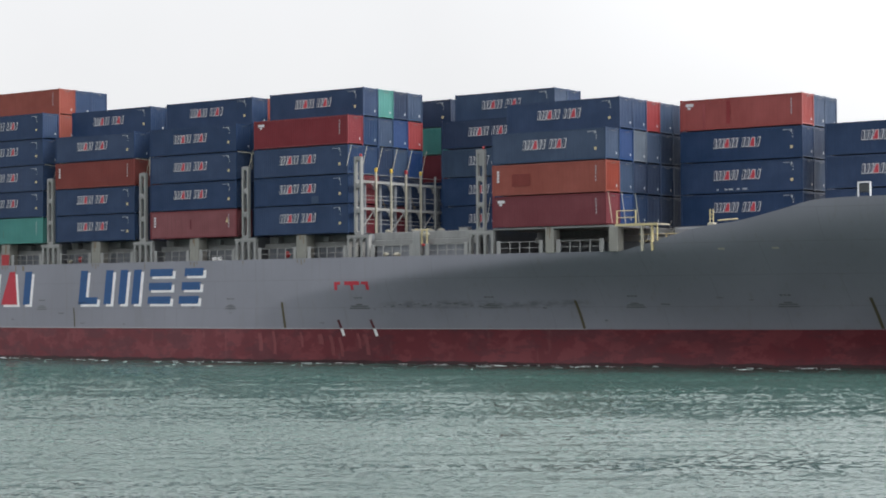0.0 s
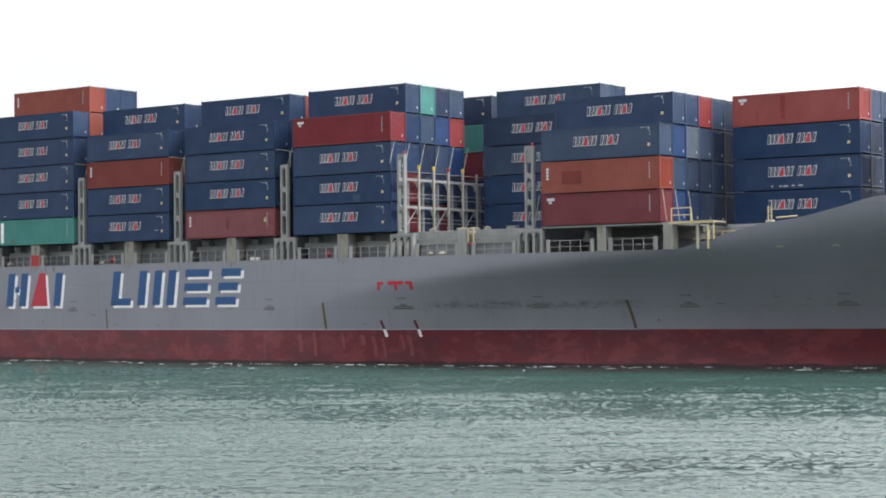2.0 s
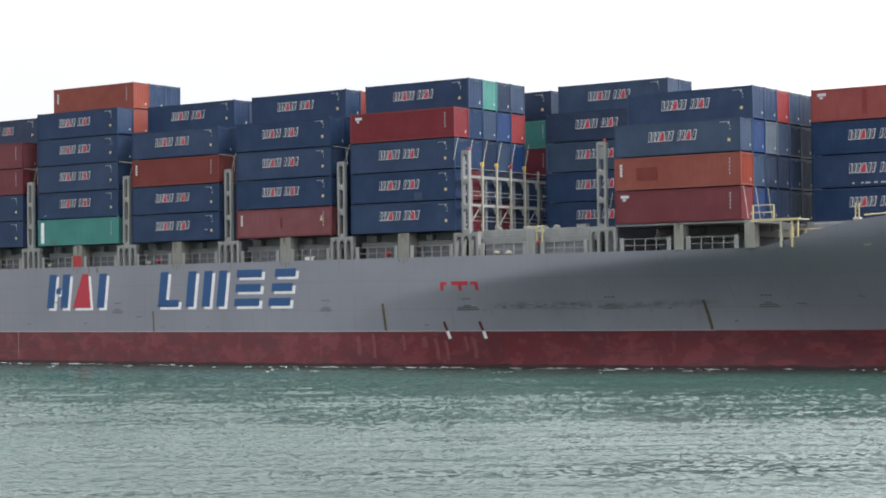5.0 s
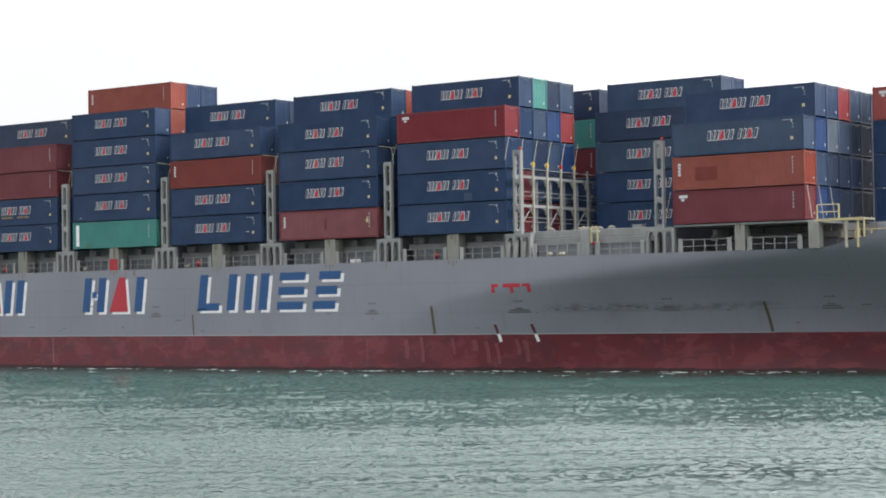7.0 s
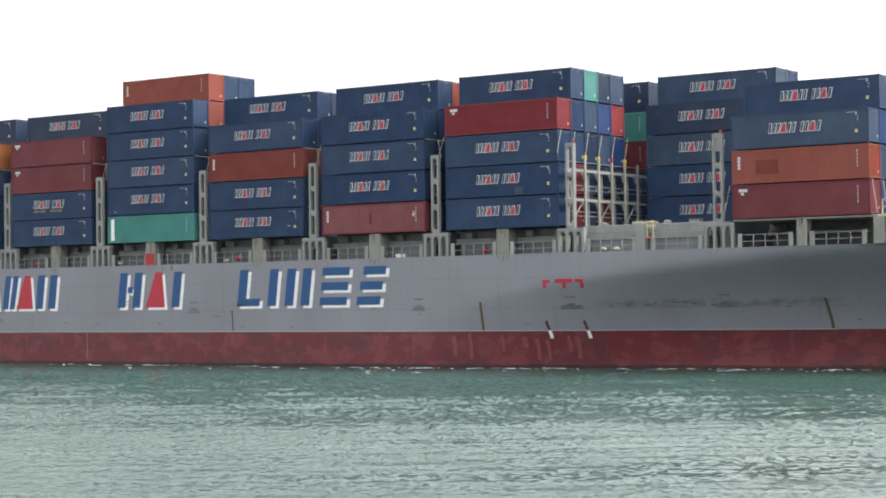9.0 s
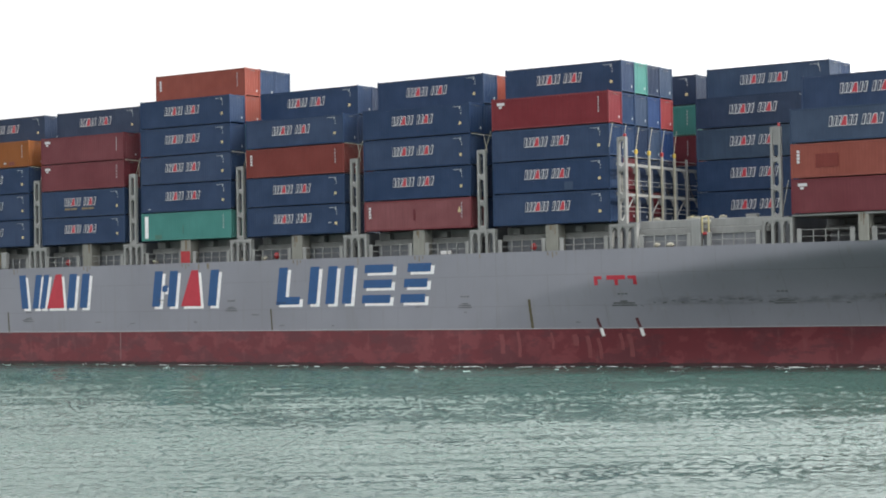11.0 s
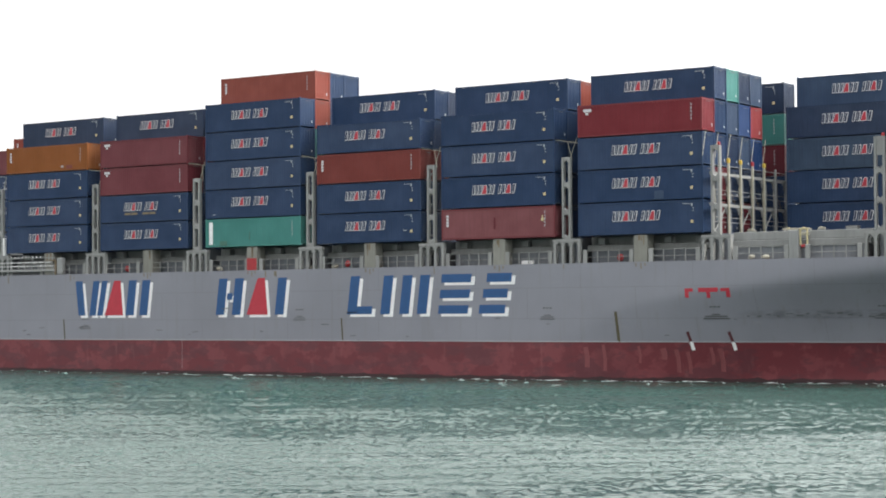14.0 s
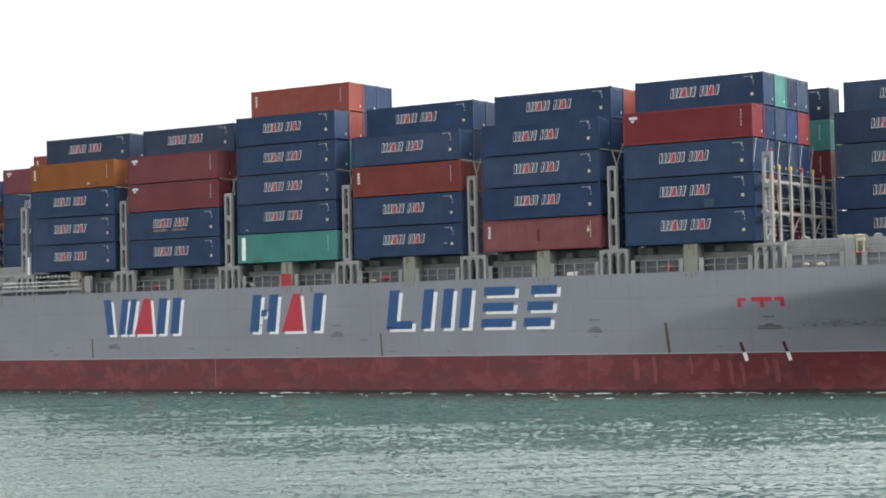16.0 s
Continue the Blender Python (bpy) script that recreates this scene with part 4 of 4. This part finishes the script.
@shared
def prototype(colour):
    me = box_meshes(colour)
    logo = colour in ("blue", "slate", "navy", "steel", "grey", "cobalt")
    c = empty_thing("shipping_container", f"{NAMES[colour]} corrugated steel forty-foot shipping container on the ship", "container", "stacked containers")

    def put(key, m, parent=c, label=""):
        o = new(me[key].name, me[key])
        o.parent, o.matrix_basis = parent, m
        return tagged(o, label)
    L, W, H = LENGTH, WIDTH, HEIGHT
    put("frame", pose(0, 0, 0))
    put("side", pose(0.14, 0.03, 0.16))
    put("side", pose(L - 0.14, W - 0.03, 0.16, 0, 0, 180))
    put("end", pose(L - 0.04, 0.14, 0.17))
    put("roof", pose(0.14, 0.12, H - 0.03))
    for y in (0.14, W / 2):
        d = put("door", pose(0.06, y, 0))
        put("rod", pose(-0.02, 0.5, 0), d, "galvanised lock rod")
    for x in (0.09, L - 0.09):
        for y in (0.08, W - 0.08):
            for z in (0.06, H - 0.06):
                if y < 1 or x > 1:
                    put("cast", pose(x, y, z))
    if logo:
        o = new("logo_panel", LOGO)
        o.parent, o.matrix_basis = c, pose(3.4, 0.0, 1.2)
        tagged(o, "white slanted panel with dark and red bars")
        o = new("placard", PLACARD)
        o.parent = c
        tagged(o, "small yellow placard")
    for mark in END_MARK + CODES["line" if logo else ("column" if colour in ("orange", "brown", "teal", "amber", "rose") else "corner")]:
        o = new(mark.name.split(".")[0], mark)
        o.parent = c
        tagged(o, "small white painted bar")
    return c


USED = set()


RAISED = {(0, 4): 1.0, (0, 5): 1.0}     # stacks on the high hatch cover


def container(colour, bay, row, tier):
    x, y, z = BAYS[bay], row * ROW, BASE + tier * TIER + RAISED.get((bay, row), 0.0)
    p = prototype(colour)
    if colour in USED:
        p = copy_thing(p, pose(x, y, z))
    USED.add(colour)
    sails(p, x, y, z)
    for x0, x1, z0, z1, material, label in PATCHES.get((bay, row, tier), ()):
        part("paint_patch", slab(bmesh.new(), [(x0, z0), (x1, z0), (x1, z1), (x0, z1)], -0.012, 0.004), material, p, label)


PATCHES = {(2, 0, 1): [(a, b, 0.78, 1.0, TAN, "tan line of faded print") for a, b in ((3.5, 4.3), (4.4, 5.3), (6.0, 6.9), (7.0, 7.8))],
           (6, 0, 1): [(7.55, 8.45, 0.12, 0.85, BOX_PAINT["steel"], "lighter blue repainted square")],
           (8, 0, 1): [(2.2, 4.2, 0.85, 1.95, BOX_PAINT["brown"], "darker square of old paint")],
           (9, 4, 3): [(2.35, 2.6, 0.14, 2.45, BOX_PAINT["red"], "darker upright streak"), (4.75, 5.1, 0.5, 2.6, BOX_PAINT["red"], "darker upright streak")],
           (9, 4, 1): [(a, a + w, 0.28, 0.42, PRINT, "small pale mark") for a, w in ((3.7, 0.2), (4.5, 0.25), (4.9, 0.45), (5.7, 0.3), (6.3, 0.45))],
           (5, 0, 0): [(5.72, 5.92, 0.9, 1.95, BOX_PAINT["maroon"], "dark upright scrape"), (10.75, 11.05, 1.5, 1.75, AMBER, "yellow warning label"), (10.85, 10.97, 1.75, 2.0, AMBER, "yellow warning label")],
           (1, 0, 3): [(8.3, 8.7, 0.4, 0.6, PRINT, "small pale mark"), (9.1, 10.0, 0.25, 0.62, BOX_PAINT["brown"], "red-brown touched-up patch")],
           (4, 0, 0): [(10.2, 10.6, 1.05, 1.13, PRINT, "small pale mark")],
           (3, 0, 1): [(1.0, 1.35, 0.35, 0.43, PRINT, "small pale mark")],
           (3, 0, 0): [(0.5, 0.98, 0.3, 2.55, WHITE, "white upright panel"), (1.9, 2.85, 0.18, 0.62, MOSS, "dark green touched-up patch"), (5.7, 5.82, 0.7, 1.5, MOSS, "dark green scrape")]}


C = "cobalt"
B, N, S, M, R, K, O, A, T, G = "blue", "navy", "steel", "maroon", "red", "brown", "orange", "amber", "teal", "grey"
STACKS = {
    -1: {4: [B, B, O, C], 5: [B, N, B, B]},
    0: {4: [B, B, B, M], 5: [B, N, B, M], 6: [N, B, B, K, O]},
    1: {0: [B, B, B, A], 1: [B, B, N, B, N], 2: [B, N, B, M, B]},
    2: {0: [B, B, M, M], 1: [B, B, N, R, N], 2: [B, N, B, M, B]},
    3: {0: [T, B, B, B, B], 1: [B, N, B, T, O, O], 2: [B, B, N, B, N, B], 3: [B, N, B, B, B, B]},
    4: {0: [B, B, K, B], 1: [B, N, K, B, B], 2: [N, B, B, B, N]},
    5: {0: ["rose", B, B, B], 1: [B, N, B, B, B], 2: [N, B, B, N, O]},
    # inner low boxes: dark navy stands in for the lashing bridge's shadow
    6: {0: [B, B, B, "crimson"], 1: [M, M, B, B, B], 2: [N, N, N, S, T], 3: [M, N, S, C, N], 4: [N, N, C, R, S], 7: [B, B, M, T, N]},
    7: {5: [B, B, "slate", N], 6: [B, B, B, N, S], 7: [B, N, B, B, B]},
    8: {0: [M, O, S], 1: [C, S, C, B], 2: [B, N, G, B], 3: [N, N, S, R], 4: [N, B, N, S], 5: [N, B, N, N], 6: [B, N, N, N]},
    9: {4: [B, B, B, "scarlet"], 5: [N, S, N, S], 6: [N, N, B, S]},
    10: {4: [B, B, B], 5: [N, B, N]},
}
for bay, rows in STACKS.items():
    for row, tiers in rows.items():
        for tier, colour in enumerate(tiers):
            container(colour, bay, row, tier)


# ---- what moves ----
def motions():
    times = (0.0, 4.0, 8.0, 12.0, 16.0)
    for ob, x, y, z in MOVING:
        walk(ob, [(t, pose(x + SHIP_SPEED[0] * t, y + SHIP_SPEED[1] * t, z)) for t in times])
    walk(water, [(t, pose(0.22 * t, -0.3 * t, 0)) for t in times])


motions()
